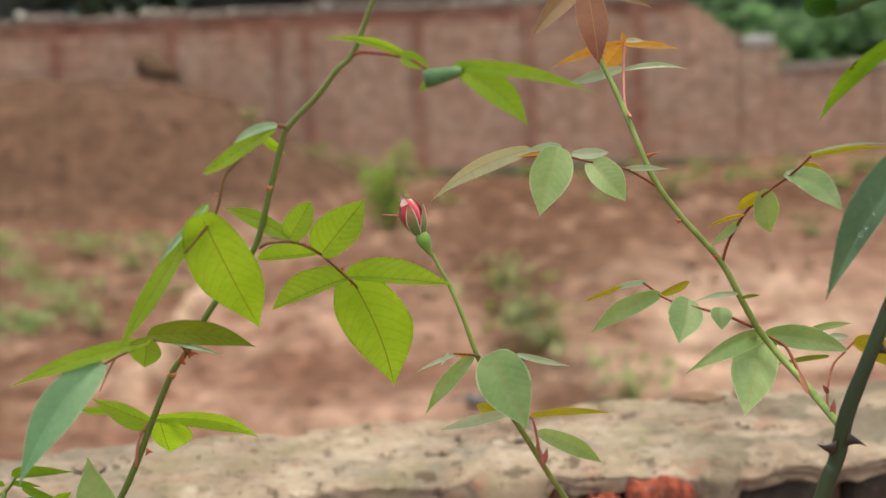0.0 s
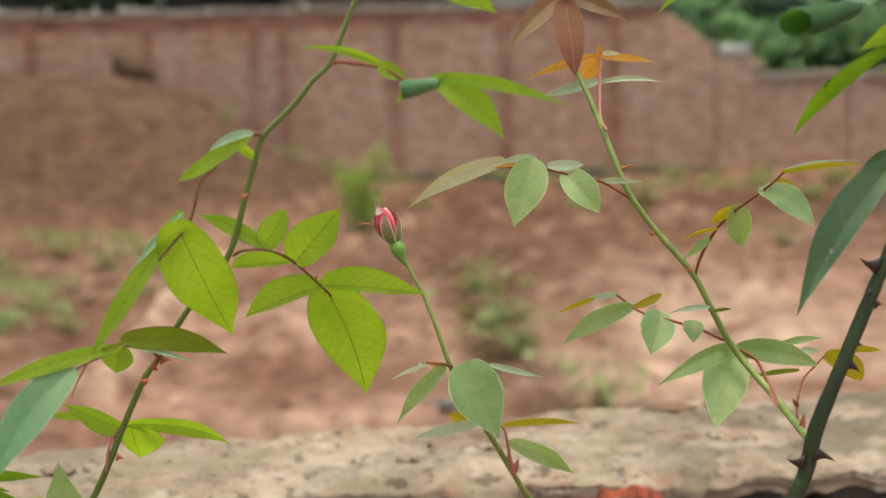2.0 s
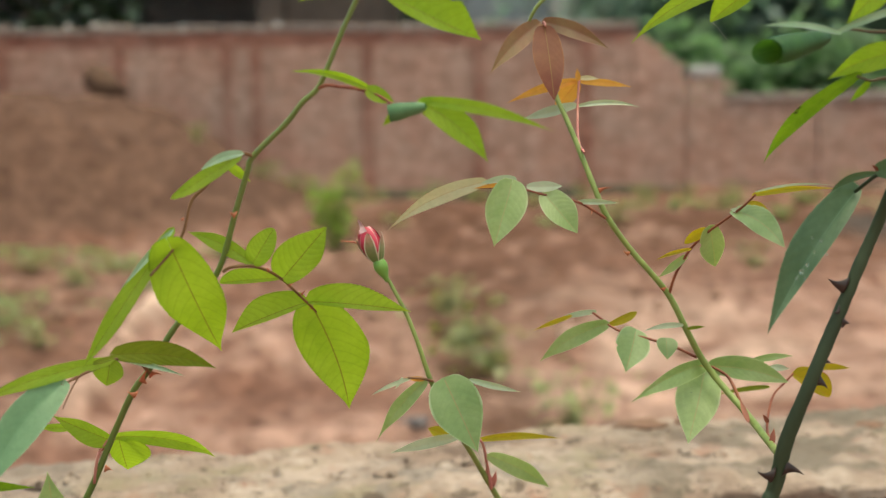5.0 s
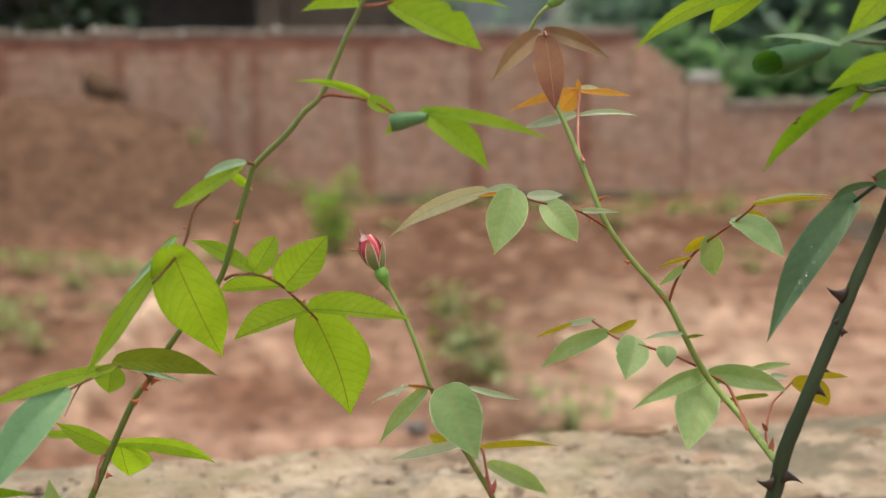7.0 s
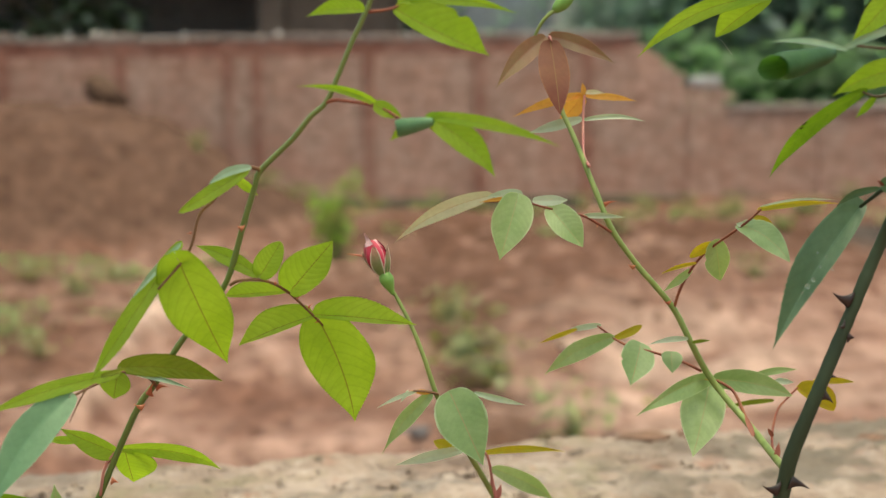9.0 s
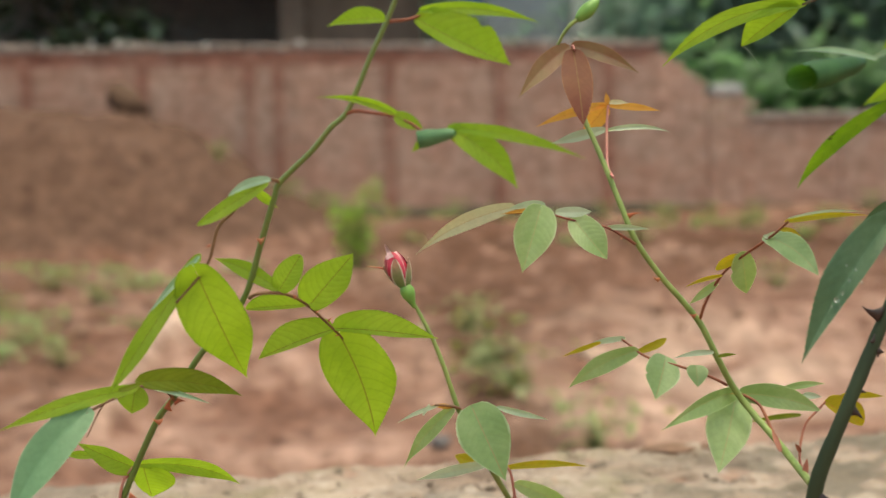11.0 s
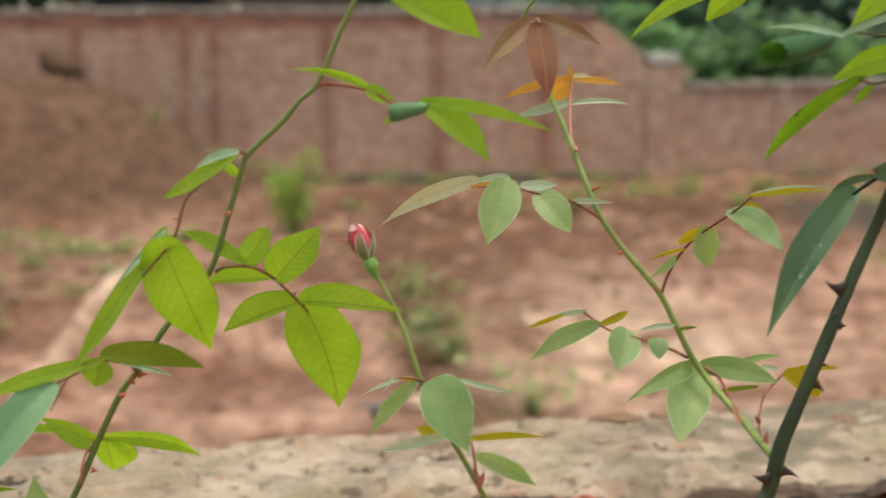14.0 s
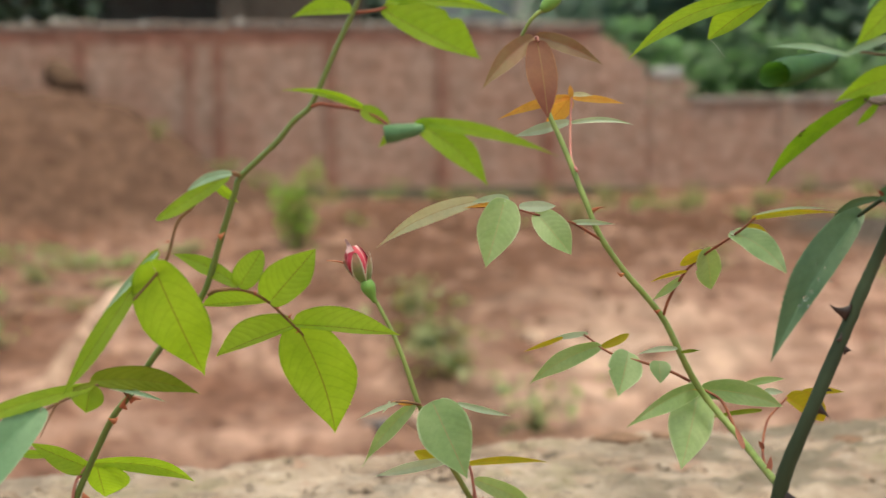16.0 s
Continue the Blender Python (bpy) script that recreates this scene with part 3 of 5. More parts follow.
def rose_bud(parent, base, tip):
    """A swollen hip, five pale-edged sepals and petals furled to a point, one wilted petal tip above."""
    b, t = Vector(base), Vector(tip)
    along, total = (t - b).normalized(), (t - b).length
    b = b - along * total * 0.16
    hip = total * 0.46
    bm = bmesh.new()
    spun(bm, b, along, [(hip * s, r) for s, r in ((0, 0.0010), (0.12, 0.0014), (0.26, 0.0021), (0.42, 0.0031), (0.58, 0.0039), (0.72, 0.0041), (0.86, 0.0036), (1.0, 0.0028))], 20)
    bud = part("rosebud", bm, hip_green, parent, "half-open pink-red rosebud with green sepals")
    c = b + along * hip * 0.93
    length = (t - c).length
    bm = bmesh.new()
    spun(bm, c, along, [(length * s, bud_shape(s) * 0.84) for s in (0.02, 0.12, 0.25, 0.4, 0.55, 0.68, 0.78, 0.86, 0.92)])
    part("petal_core", bm, petal, bud)
    for k in range(6):
        wrap("petal", bud, c, along, length, k * 2.25 + 0.5, 1.9, 0.02, 0.95 - 0.05 * (k % 3), 0.90 + 0.02 * k, petal, False, twist=0.7)
    wrap("petal", bud, c, along, length, 1.3, 0.9, 0.82, 1.18, 0.98, petal_pale, True, 0.004, "pale wilted petal tip")
    for k in range(5):
        wrap("sepal", bud, c, along, length, k * math.tau / 5 + 1.05, 1.42, 0.0, (0.78, 0.66, 0.80, 0.70, 0.74)[k], 1.09 + 0.02 * (k % 2), sepal_green, True, (0.001, 0.006, 0.001, 0.005, 0.002)[k], twist=0.6)
    side = along.cross(Vector((0, 1, 0))).normalized()
    if side.x > 0:
        side = -side
    bm = bmesh.new()
    tube(bm, spline([c + along * length * 0.58 + side * 0.0056, c + along * length * 0.70 + side * 0.0088, c + along * length * 0.86 + side * 0.0150]), 0.0008, 0.0002, 6)
    part("sepal", bm, thorn_red, bud, "orange sepal tip standing out")
    return bud


# ---- ground ----
def smooth(a, b, x):
    t = min(max((x - a) / (b - a), 0.0), 1.0)
    return t * t * (3 - 2 * t)


def heap(x, y):
    """The tipped heap of earth before the far wall."""
    d = math.hypot((x + 3.4) / 3.7, (y - 14.6) / 3.3) + 0.06 * noise.noise((x * 0.9, y * 0.9, 30.0))
    return 1.24 * (1 - smooth(0.26, 1.0, d))


def bank(x, y):
    """The low bank of clay that runs towards the near wall: a long slope on one side, a sharp drop on the other."""
    off = x - (-1.06 + 0.03 * (y - 7.0) + 0.03 * noise.noise((y * 1.5, 4.0, 0)))
    along = smooth(4.6, 6.2, y) * (1 - smooth(8.9, 9.3, y))
    wide = 0.10 + 0.20 * smooth(7.9, 8.9, y)
    wide *= 1 + 0.5 * noise.noise((x, y * 2.5, 3.0))
    return along * 0.12 * smooth(-wide, -0.04, off) * (1 - smooth(0.0, 0.09, off))


def land(x, y):
    z = heap(x, y) + bank(x, y)
    near = smooth(2.2, 3.5, y) * (1 - smooth(18, 24, y))
    z += near * (0.13 * noise.noise((x * 0.55, y * 0.55, 3.0)) + 0.06 * noise.noise((x * 1.6, y * 1.6, 7.0)) + 0.05 * noise.noise((x * 5, y * 5, 1.0)))
    z += near * (0.07 * noise.noise((x * 2.6 + y, y * 2.0, 11.0)) + 0.04 * noise.noise((x * 5.5, y * 5.0, 13.0))) * smooth(0.15, 0.6, heap(x, y))
    return z


def axis(spans):
    return [a + (b - a) * k / n for a, b, n in spans for k in range(n)] + [spans[-1][1]]


xs = axis([(-400, -60, 5), (-60, -9, 10), (-9, -5.5, 16), (-5.5, 7.5, 150), (7.5, 14, 20), (14, 60, 10), (60, 400, 5)])
ys = axis([(-400, -40, 5), (-40, 0, 10), (0, 3.5, 14), (3.5, 16.2, 180), (16.2, 30, 24), (30, 80, 12), (80, 800, 8)])
verts = [(x, y, land(x, y)) for y in ys for x in xs]
w = len(xs)
faces = [(j * w + i, j * w + i + 1, (j + 1) * w + i + 1, (j + 1) * w + i) for j in range(len(ys) - 1) for i in range(w - 1)]
me = bpy.data.meshes.new("ground")
me.from_pydata(verts, [], faces)
me.materials.append(soil)


def shares(x, y):
    """How much of heap, clay, darker brown earth and dark grey ground lies here."""
    wob = 0.12 * noise.noise((x * 2, y * 2, 5.0))
    h = smooth(0.03, 0.16, heap(x, y) + wob * 0.5)
    c = smooth(0.055, 0.10, bank(x, y) + wob * 0.10) * (0.6 + 0.4 * smooth(7.2, 8.3, y)) * (0.7 + 0.3 * smooth(-0.2, 0.25, noise.noise((x * 4, y * 3, 15.0))))
    c = max(c, 0.6 * math.exp(-((x - 1.75) / 0.75) ** 2 - ((y - 6.7) / 1.5) ** 2) * smooth(-0.25, 0.25, noise.noise((x * 2.1, y * 2.1, 8.0)) + 0.12))
    # d mixes in darker brown: before the far wall, to one side, mid-ground
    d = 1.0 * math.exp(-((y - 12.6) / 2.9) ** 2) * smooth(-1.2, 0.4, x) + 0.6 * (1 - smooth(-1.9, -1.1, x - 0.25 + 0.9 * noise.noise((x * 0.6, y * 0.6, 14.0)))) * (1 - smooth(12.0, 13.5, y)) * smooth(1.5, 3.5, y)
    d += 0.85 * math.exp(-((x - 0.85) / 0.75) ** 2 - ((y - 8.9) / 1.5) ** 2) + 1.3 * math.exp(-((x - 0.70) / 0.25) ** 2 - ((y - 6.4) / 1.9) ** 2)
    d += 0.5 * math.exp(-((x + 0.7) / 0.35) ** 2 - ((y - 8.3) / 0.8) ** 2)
    # a mixes in one dark grey patch near the far wall
    a = 0.85 * (1 - smooth(0.55, 1.15, math.hypot((x - 5.6) / 1.25, (y - 11.9) / 1.5) + 0.5 * noise.noise((x * 0.9, y * 0.7, 41.0))))
    return h, c, min(d, 1.0), a


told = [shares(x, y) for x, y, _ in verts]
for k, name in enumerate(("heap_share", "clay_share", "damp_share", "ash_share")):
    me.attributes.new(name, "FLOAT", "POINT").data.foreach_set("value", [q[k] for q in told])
me.polygons.foreach_set("use_smooth", [True] * len(faces))
ground = tagged(new("ground", me), "bare reddish-brown earth, dug over and uneven", "ground", kind="structure")


def pebble(bm, x, y, z, r, rng, flat=0.7):
    t = rng.uniform(0, 6)
    made = bmesh.ops.create_icosphere(bm, subdivisions=1, radius=1.0)["verts"]
    s = [rng.uniform(0.7, 1.2) for _ in range(3)]
    for v in made:
        k = 1 + 0.25 * noise.noise(v.co * 1.7 + Vector((x * 9, y * 9, r * 50)))
        a = Vector((v.co.x * s[0] * r * k, v.co.y * s[1] * r * k, v.co.z * s[2] * r * k * flat))
        v.co = Vector((x + a.x * math.cos(t) - a.y * math.sin(t), y + a.x * math.sin(t) + a.y * math.cos(t), z + a.z))


rng = random.Random(5)
for batch in range(6):
    bm = bmesh.new()
    for _ in range(110):
        x, y = rng.uniform(-4.5, 6.5), rng.uniform(4.6, 15.5)
        if noise.noise((x * 0.7, y * 0.7, 20.0)) < -0.05 or (y < 6.5 and -0.6 < x < 0.6):
            continue
        r = 0.015 + 0.04 * rng.random() ** 2.5
        pebble(bm, x, y, land(x, y) + r * 0.25, r, rng)
    part("earth_clods", bm, clod_mat, None)
    tagged(bpy.data.objects["earth_clods" if not batch else "earth_clods.%03d" % batch], "loose brown clods of earth scattered on the ground", "clods", kind="stuff")

# ---- the far brick wall ----
WALL = 16.0
far_wall = tagged(new("wall_far"), "long weathered red brick boundary wall, stepped down at one end", "wall", kind="structure")


def top_of(x):
    """Height of the brickwork at x: level, then broken steps, then low."""
    if x < 3.55:
        return 1.87
    if x < 4.16:
        return 1.80 - 0.45 * (x - 3.55) / 0.61
    if x < 4.60:
        return 1.34
    return 1.03


PIERS = (-6.15, -4.87, -3.59, -2.31, -1.12, -0.80, 0.45, 1.72, 2.95, 4.33, 5.75, 7.2, 8.5)
rng = random.Random(11)
bm = bmesh.new()
box(bm, -14, 3.56, WALL + 0.03, WALL + 0.23, -0.3, 1.86)
box(bm, 3.56, 3.8, WALL + 0.03, WALL + 0.23, -0.3, 1.55)
box(bm, 3.8, 4.07, WALL + 0.03, WALL + 0.23, -0.3, 1.36)
box(bm, 4.07, 14, WALL + 0.03, WALL + 0.23, -0.3, 1.02)
part("wall_core", bm, mortar, far_wall, smooth=False)
bm, bp = bmesh.new(), bmesh.new()
row, z = 0, -0.05
while z < 1.86:
    x = -8.0 - (0.12 if row % 2 else 0)
    while x < 9.0:
        mid = x + 0.115
        if z + 0.066 < top_of(mid) + 0.02:
            proud = rng.uniform(0, 0.008)
            red = z > top_of(mid) - 0.13
            box(bp if red and mid < 3.5 else bm, x, x + 0.222, WALL - proud, WALL + 0.05, z, z + 0.066, 0.003, rng)
        x += 0.235
    z += 0.078
    row += 1
part("brick_courses", bm, brick_far, far_wall, smooth=False)
tagged(part("top_courses", bp, brick_pier, far_wall, "redder brick courses under the coping", smooth=False), kind="stuff")
for px in PIERS:
    bm = bmesh.new()
    z, row = -0.05, 0
    wide = 0.06 if px < 4 or px > 4.6 else 0.2
    while z + 0.066 < top_of(px):
        if row % 2:
            box(bm, px - wide, px - 0.004, WALL - 0.055, WALL + 0.03, z, z + 0.066, 0.003, rng)
            box(bm, px + 0.004, px + wide, WALL - 0.055, WALL + 0.03, z, z + 0.066, 0.003, rng)
        else:
            box(bm, px - wide, px + wide, WALL - 0.055, WALL + 0.03, z, z + 0.066, 0.003, rng)
        z += 0.078
        row += 1
    part("pier", bm, brick_pier if px < 4 else brick_far, far_wall, smooth=False)


def coping(x0, x1, z0, z1, deep=0.05, mat=coping_grey):
    x = x0
    while x < x1 - 0.05:
        x2 = min(x + rng.uniform(0.35, 0.6), x1)
        bm = bmesh.new()
        box(bm, x, x2 - 0.012, WALL - deep, WALL + 0.26, z0, z1 + rng.uniform(-0.025, 0.015), 0.012, rng)
        bmesh.ops.bevel(bm, geom=bm.edges[:], offset=0.012, segments=1, affect="EDGES")
        part("coping_stone", bm, mat, far_wall)
        x = x2


coping(-8.0, 3.56, 1.889, 1.972, 0.03)
coping(4.19, 4.52, 1.33, 1.455, 0.04, pale_block)
coping(4.62, 9.0, 1.02, 1.15)
for k, (a, b) in enumerate(((3.56, 3.68), (3.68, 3.82), (3.82, 3.95), (3.95, 4.07))):
    bm = bmesh.new()
    box(bm, a, b, WALL + 0.0, WALL + 0.21, 1.3, 1.80 - 0.11 * k, 0.012, rng)
    part("broken_brick", bm, brick_far, far_wall, smooth=False)
# the dark lump on the heap
bm = bmesh.new()
bmesh.ops.create_icosphere(bm, subdivisions=2, radius=1.0)
for v in bm.verts:
    k = 1 + 0.5 * noise.noise(v.co * 2.6)
    v.co = Vector((-2.36 + v.co.x * 0.22 * k, 15.2 + v.co.y * 0.2 * k, 1.34 + v.co.z * 0.19 * k - v.co.x * 0.08))
tagged(part("dark_clod", bm, dark_earth, None, "dark lump of earth resting on top of the heap"), category="clod")

# dark panel added to make the dark strip at this end of the wall
bm = bmesh.new()
for k in range(3):
    box(bm, -5.9 + 0.2 * k, -5.705 + 0.2 * k, WALL - 0.16, WALL - 0.13, 0.0, 1.80 - 0.02 * k, 0.006, rng)
box(bm, -5.9, -5.3, WALL - 0.128, WALL - 0.10, 0.5, 0.6)
box(bm, -5.9, -5.3, WALL - 0.128, WALL - 0.10, 1.4, 1.5)
tagged(part("board_panel", bm, dark_earth, None, "dark panel added against the brick wall", smooth=False), category="panel")

# ---- the near brick ledge ----
near_wall = tagged(new("wall_near"), "low old brick wall topped with crumbling mortar", "wall", kind="structure")
FRONT, TOP = 1.155, 1.0


def back_edge(x):
    return 1.33 + 0.16 * (min(max(x, -0.45), 0.75) + 0.05) + 0.025 * noise.noise((x * 6, 2.0, 0)) + 0.012 * noise.noise((x * 23, 4.0, 0))


def plastered(x):
    """Where the mortar also runs down over the face: the long stretch, a patch beside the gap and a lump past the red brick."""
    x += 0.012 * noise.noise((x * 30, 1.0, 0))
    return 1 - smooth(-0.06, -0.02, x) + smooth(0.084, 0.100, x) * (1 - smooth(0.136, 0.150, x)) + 0.4 * smooth(0.274, 0.284, x) * (1 - smooth(0.300, 0.310, x))


def front_edge(x):
    return FRONT - 0.006 - 0.020 * plastered(x) + 0.004 * noise.noise((x * 9, 8.0, 0)) + 0.003 * noise.noise((x * 31, 5.0, 0))


bm = bmesh.new()
m = 64
grid = []
for x in axis([(-2.6, -0.7, 150), (-0.7, 1.0, 520), (1.0, 2.6, 130)]):
    col = []
    f, b = front_edge(x), back_edge(x)
    for j in range(m + 1):
        t = j / m
        y = f + (b - f) * t
        z = TOP + 0.006 * noise.noise((x * 6, y * 6, 1)) + 0.003 * noise.noise((x * 17, y * 17, 2)) + 0.004 * noise.noise((x * 38, y * 45, 3))
        z -= 0.010 * max(0.0, noise.noise((x * 30, y * 50, 9)) - 0.2)
        z += 0.0025 * noise.noise((x * 90, y * 90, 6))
        z -= (0.010 + 0.003 * noise.noise((x * 24, 3.0, 3))) * max(0, 1 - t / 0.16) ** 2 + 0.018 * max(0, 1 - (1 - t) / 0.08) ** 2
        col.append(bm.verts.new((x, y, z)))
    hang = 0.013 + 0.007 * (1 - smooth(0.08, 0.10, x)) + 0.004 * noise.noise((x * 40, 6.0, 0)) + 0.16 * plastered(x)
    front = [bm.verts.new((x, f - 0.002 * plastered(x) + 0.004 * noise.noise((x * 30, d * 5, 0)), col[0].co.z - d * hang)) for d in (1.0, 0.85, 0.7, 0.55, 0.4, 0.25, 0.1)]
    back = [bm.verts.new((x, b - 0.004 * k, col[-1].co.z - d)) for k, d in enumerate((0.01, 0.03, 0.06))]
    grid.append(front + col + back)
for a, b in zip(grid, grid[1:]):
    for k in range(len(a) - 1):
        bm.faces.new((a[k], b[k], b[k + 1], a[k + 1]))
cap = part("mortar_cap", bm, plaster, near_wall, "uneven weathered lime mortar cap with stains")
# first share mixes darker brown in towards one end of the cap
for name, share in (("lichen_share", lambda x, y: 0.8 * smooth(0.2, 0.42, x + 0.1 * noise.noise((x * 9, y * 9, 1.0))) * (0.1 + 0.9 * smooth(-0.1, 0.15, noise.noise((x * 12, y * 17, 2.0)) + 0.5 * noise.noise((x * 34, y * 45, 2.0))))),
                    ("grey_share", lambda x, y: 0.45 * (1 - smooth(-0.28, -0.02, x + 0.1 * noise.noise((x * 9, y * 9, 4.0)))) * smooth(-0.3, 0.2, noise.noise((x * 14, y * 20, 6.0))))):
    cap.data.attributes.new(name, "FLOAT", "POINT").data.foreach_set("value", [share(v.co.x, v.co.y) for v in cap.data.vertices])
bm = bmesh.new()
for k in range(26):
    x = -2.58 + 0.2 * k
    box(bm, x, x + 0.1995, FRONT + 0.022, back_edge(x + 0.1) - 0.025, -0.1, TOP - 0.022)
part("wall_core", bm, mortar, near_wall, smooth=False)
shapes = []
for k in range(6):
    r = random.Random(40 + k)
    bm = bmesh.new()
    wide = 0.105 if k < 4 else 0.225
    box(bm, 0, wide, 0, 0.10, 0, 0.068, 0.003, r)
    bmesh.ops.bevel(bm, geom=bm.edges[:], offset=0.006, segments=1, affect="EDGES")
    bmesh.ops.subdivide_edges(bm, edges=bm.edges[:], cuts=3, use_grid_fill=True)
    for v in bm.verts:
        v.co += Vector((noise.noise(v.co * 40 + Vector((k, 0, 0))), noise.noise(v.co * 40 + Vector((0, k, 0))), noise.noise(v.co * 40 + Vector((0, 0, k))))) * 0.007
    me = mesh_of("brick", bm)
    dull = me.copy()
    me.materials.append(brick_near)
    dull.materials.append(brick_sooty_shaded)
    shapes.append((me, dull, wide))
rng = random.Random(3)
rest = bmesh.new()
for course in range(12):
    x = -2.55 if course % 2 == 0 else -2.50
    z = TOP - 0.084 - 0.079 * course
    while x < 2.35:
        bright, dull, wide = rng.choice(shapes[:4] if course % 2 == 0 else shapes[4:])
        if course == 0 and x < 0.186 < x + wide + 0.02:
            for px, size, up, mesh in ((0.183, 0.30, -0.010, bright), (0.2165, 0.56, 0.001, bright)):
                ob = new("brick", mesh)
                ob.parent, ob.location, ob.scale = near_wall, (px, FRONT - 0.026, z + up), (size * 0.105 / wide, 1, 1)
            x = 0.286
            continue
        if course > 3 or abs(x - 0.1) > 1.0:
            box(rest, x, x + wide, FRONT - 0.014 + rng.uniform(-0.004, 0.006), FRONT + 0.08, z, z + 0.067, 0.004, rng)
            x += wide + rng.uniform(0.012, 0.03)
            continue
        ob = new("brick", bright if rng.random() < 0.16 else dull)
        ob.parent = near_wall
        ob.location = (x, FRONT + (-0.014 if ob.data == bright else 0.002) + rng.uniform(-0.004, 0.006), z + rng.uniform(-0.003, 0.002))
        ob.rotation_euler = (rng.uniform(-0.03, 0.03), rng.uniform(-0.03, 0.03), rng.uniform(-0.07, 0.07))
        x += wide + rng.uniform(0.012, 0.03)
tagged(part("brick_courses", rest, brick_sooty_shaded, near_wall, smooth=False), kind="stuff")
# dark strip put along the foot of the far wall
bm = bmesh.new()
box(bm, -8.0, 3.5, WALL - 0.03, WALL + 0.02, -0.2, 0.10, 0.004, rng)
box(bm, 3.51, 9.0, WALL - 0.035, WALL + 0.02, -0.2, 0.07, 0.004, rng)
part("plinth", bm, foot_strip_mat, far_wall, "dark grey-green strip along the foot of the wall", smooth=False)
rng = random.Random(8)
bm = bmesh.new()
for _ in range(120):
    x = rng.uniform(-0.7, 0.9)
    y = rng.uniform(front_edge(x) + 0.02, back_edge(x) - 0.02)
    pebble(bm, x, y, TOP + 0.002, rng.uniform(0.001, 0.0035), rng)
tagged(part("grit", bm, plaster, near_wall), kind="stuff")
for x, y, r, wide in ((0.325, 1.355, 0.010, 2.6), (0.372, 1.36, 0.008, 1.6), (0.06, 1.21, 0.009, 1.2), (0.55, 1.32, 0.010, 1.5), (-0.25, 1.22, 0.010, 1.3), (0.13, 1.24, 0.008, 1.4)):
    bm = bmesh.new()
    bmesh.ops.create_icosphere(bm, subdivisions=3, radius=1.0)
    for v in bm.verts:
        k = 1 + 0.45 * noise.noise(v.co * 1.6 + Vector((x * 90, y * 40, 0)))
        v.co = Vector((v.co.x * wide, v.co.y * 1.1, v.co.z * 0.55)) * r * k
    ob = part("stone_chip", bm, clod_mat if wide > 1.45 else plaster, None, "small chip of broken stone on the wall top")
    ob.location = (x, y, TOP + r * 0.15)
    tagged(ob, category="stone")


# ---- the roses ----

# the bright green rose bush
bush_1 = plant("rose_bush", (-0.2337, 0.7800, 0.0000), "bright green climbing rose bush with thorny arching cane", "rose bush")
cane_1 = stalk("cane", bush_1, [(-0.2337, 0.7800, 0.0000), (-0.2173, 0.7700, 0.4452), (-0.1862, 0.7500, 0.8483), (-0.1554, 0.7350, 1.0704), (-0.1331, 0.7250, 1.1067), (-0.1146, 0.7150, 1.1389), (-0.1005, 0.7080, 1.1695), (-0.0867, 0.6950, 1.1969), (-0.0773, 0.6900, 1.2095), (-0.0639, 0.6800, 1.2306), (-0.0511, 0.6760, 1.2464), (-0.0385, 0.6700, 1.2635), (-0.0294, 0.6600, 1.2909), (-0.0226, 0.6540, 1.3115), (-0.0195, 0.6520, 1.3189), (-0.0037, 0.6420, 1.3341), (0.0047, 0.6360, 1.3442), (0.0120, 0.6320, 1.3507), (0.0173, 0.6280, 1.3615), (0.0239, 0.6240, 1.3768), (0.0325, 0.6200, 1.3948), (0.0389, 0.6150, 1.4116), (0.0479, 0.6100, 1.4358)], 0.0020, 0.0011, cane_green)
thorn(cane_1, (-0.0771, 0.6900, 1.2071), (-0.0709, 0.6880, 1.2071), 0.0014, thorn_red)
thorn(cane_1, (-0.0843, 0.6900, 1.1967), (-0.0885, 0.6880, 1.1991), 0.0014, thorn_red)
thorn(cane_1, (-0.1047, 0.7100, 1.1532), (-0.1006, 0.7080, 1.1524), 0.0014, thorn_red)
thorn(cane_1, (-0.0807, 0.6900, 1.2031), (-0.0777, 0.6870, 1.2101), 0.0014, thorn_red)
thorn(cane_1, (-0.0289, 0.6560, 1.2908), (-0.0317, 0.6550, 1.2923), 0.0014, thorn_red)
stalk_1 = stalk("leaf_stalk", bush_1, [(0.0309, 0.6210, 1.3916), (0.0373, 0.6200, 1.3920), (0.0429, 0.6200, 1.3929), (0.0481, 0.6200, 1.3954)], 0.0009, 0.0006, stalk_red)
leaflet(stalk_1, (0.0299, 0.6200, 1.3923), (0.0043, 0.6100, 1.3889), 0.0023, 0.0053, leaf_lime_lit, bow=0.0018)
leaflet(stalk_1, (0.0450, 0.6200, 1.3922), (0.0855, 0.6100, 1.3713), 0.0124, 0.0041, leaf_lime_lit, bow=0.0008, peak=(0.6, 0.4))
leaflet(stalk_1, (0.0473, 0.6180, 1.3961), (0.0999, 0.6220, 1.3904), 0.0031, 0.0028, leaf_lime_lit, bow=-0.0031, fold=0.4)
stalk_2 = stalk("leaf_stalk", bush_1, [(0.0120, 0.6320, 1.3507), (0.0167, 0.6270, 1.3520), (0.0231, 0.6220, 1.3512), (0.0294, 0.6170, 1.3504), (0.0344, 0.6130, 1.3491), (0.0400, 0.6080, 1.3468), (0.0477, 0.6020, 1.3423), (0.0579, 0.5970, 1.3435)], 0.0009, 0.0006, stalk_red)
leaflet(stalk_2, (0.0345, 0.6150, 1.3503), (-0.0007, 0.6100, 1.3583), 0.0020, 0.0020, leaf_lime_lit, bow=0.0028, peak=0.25, fold=0.6)
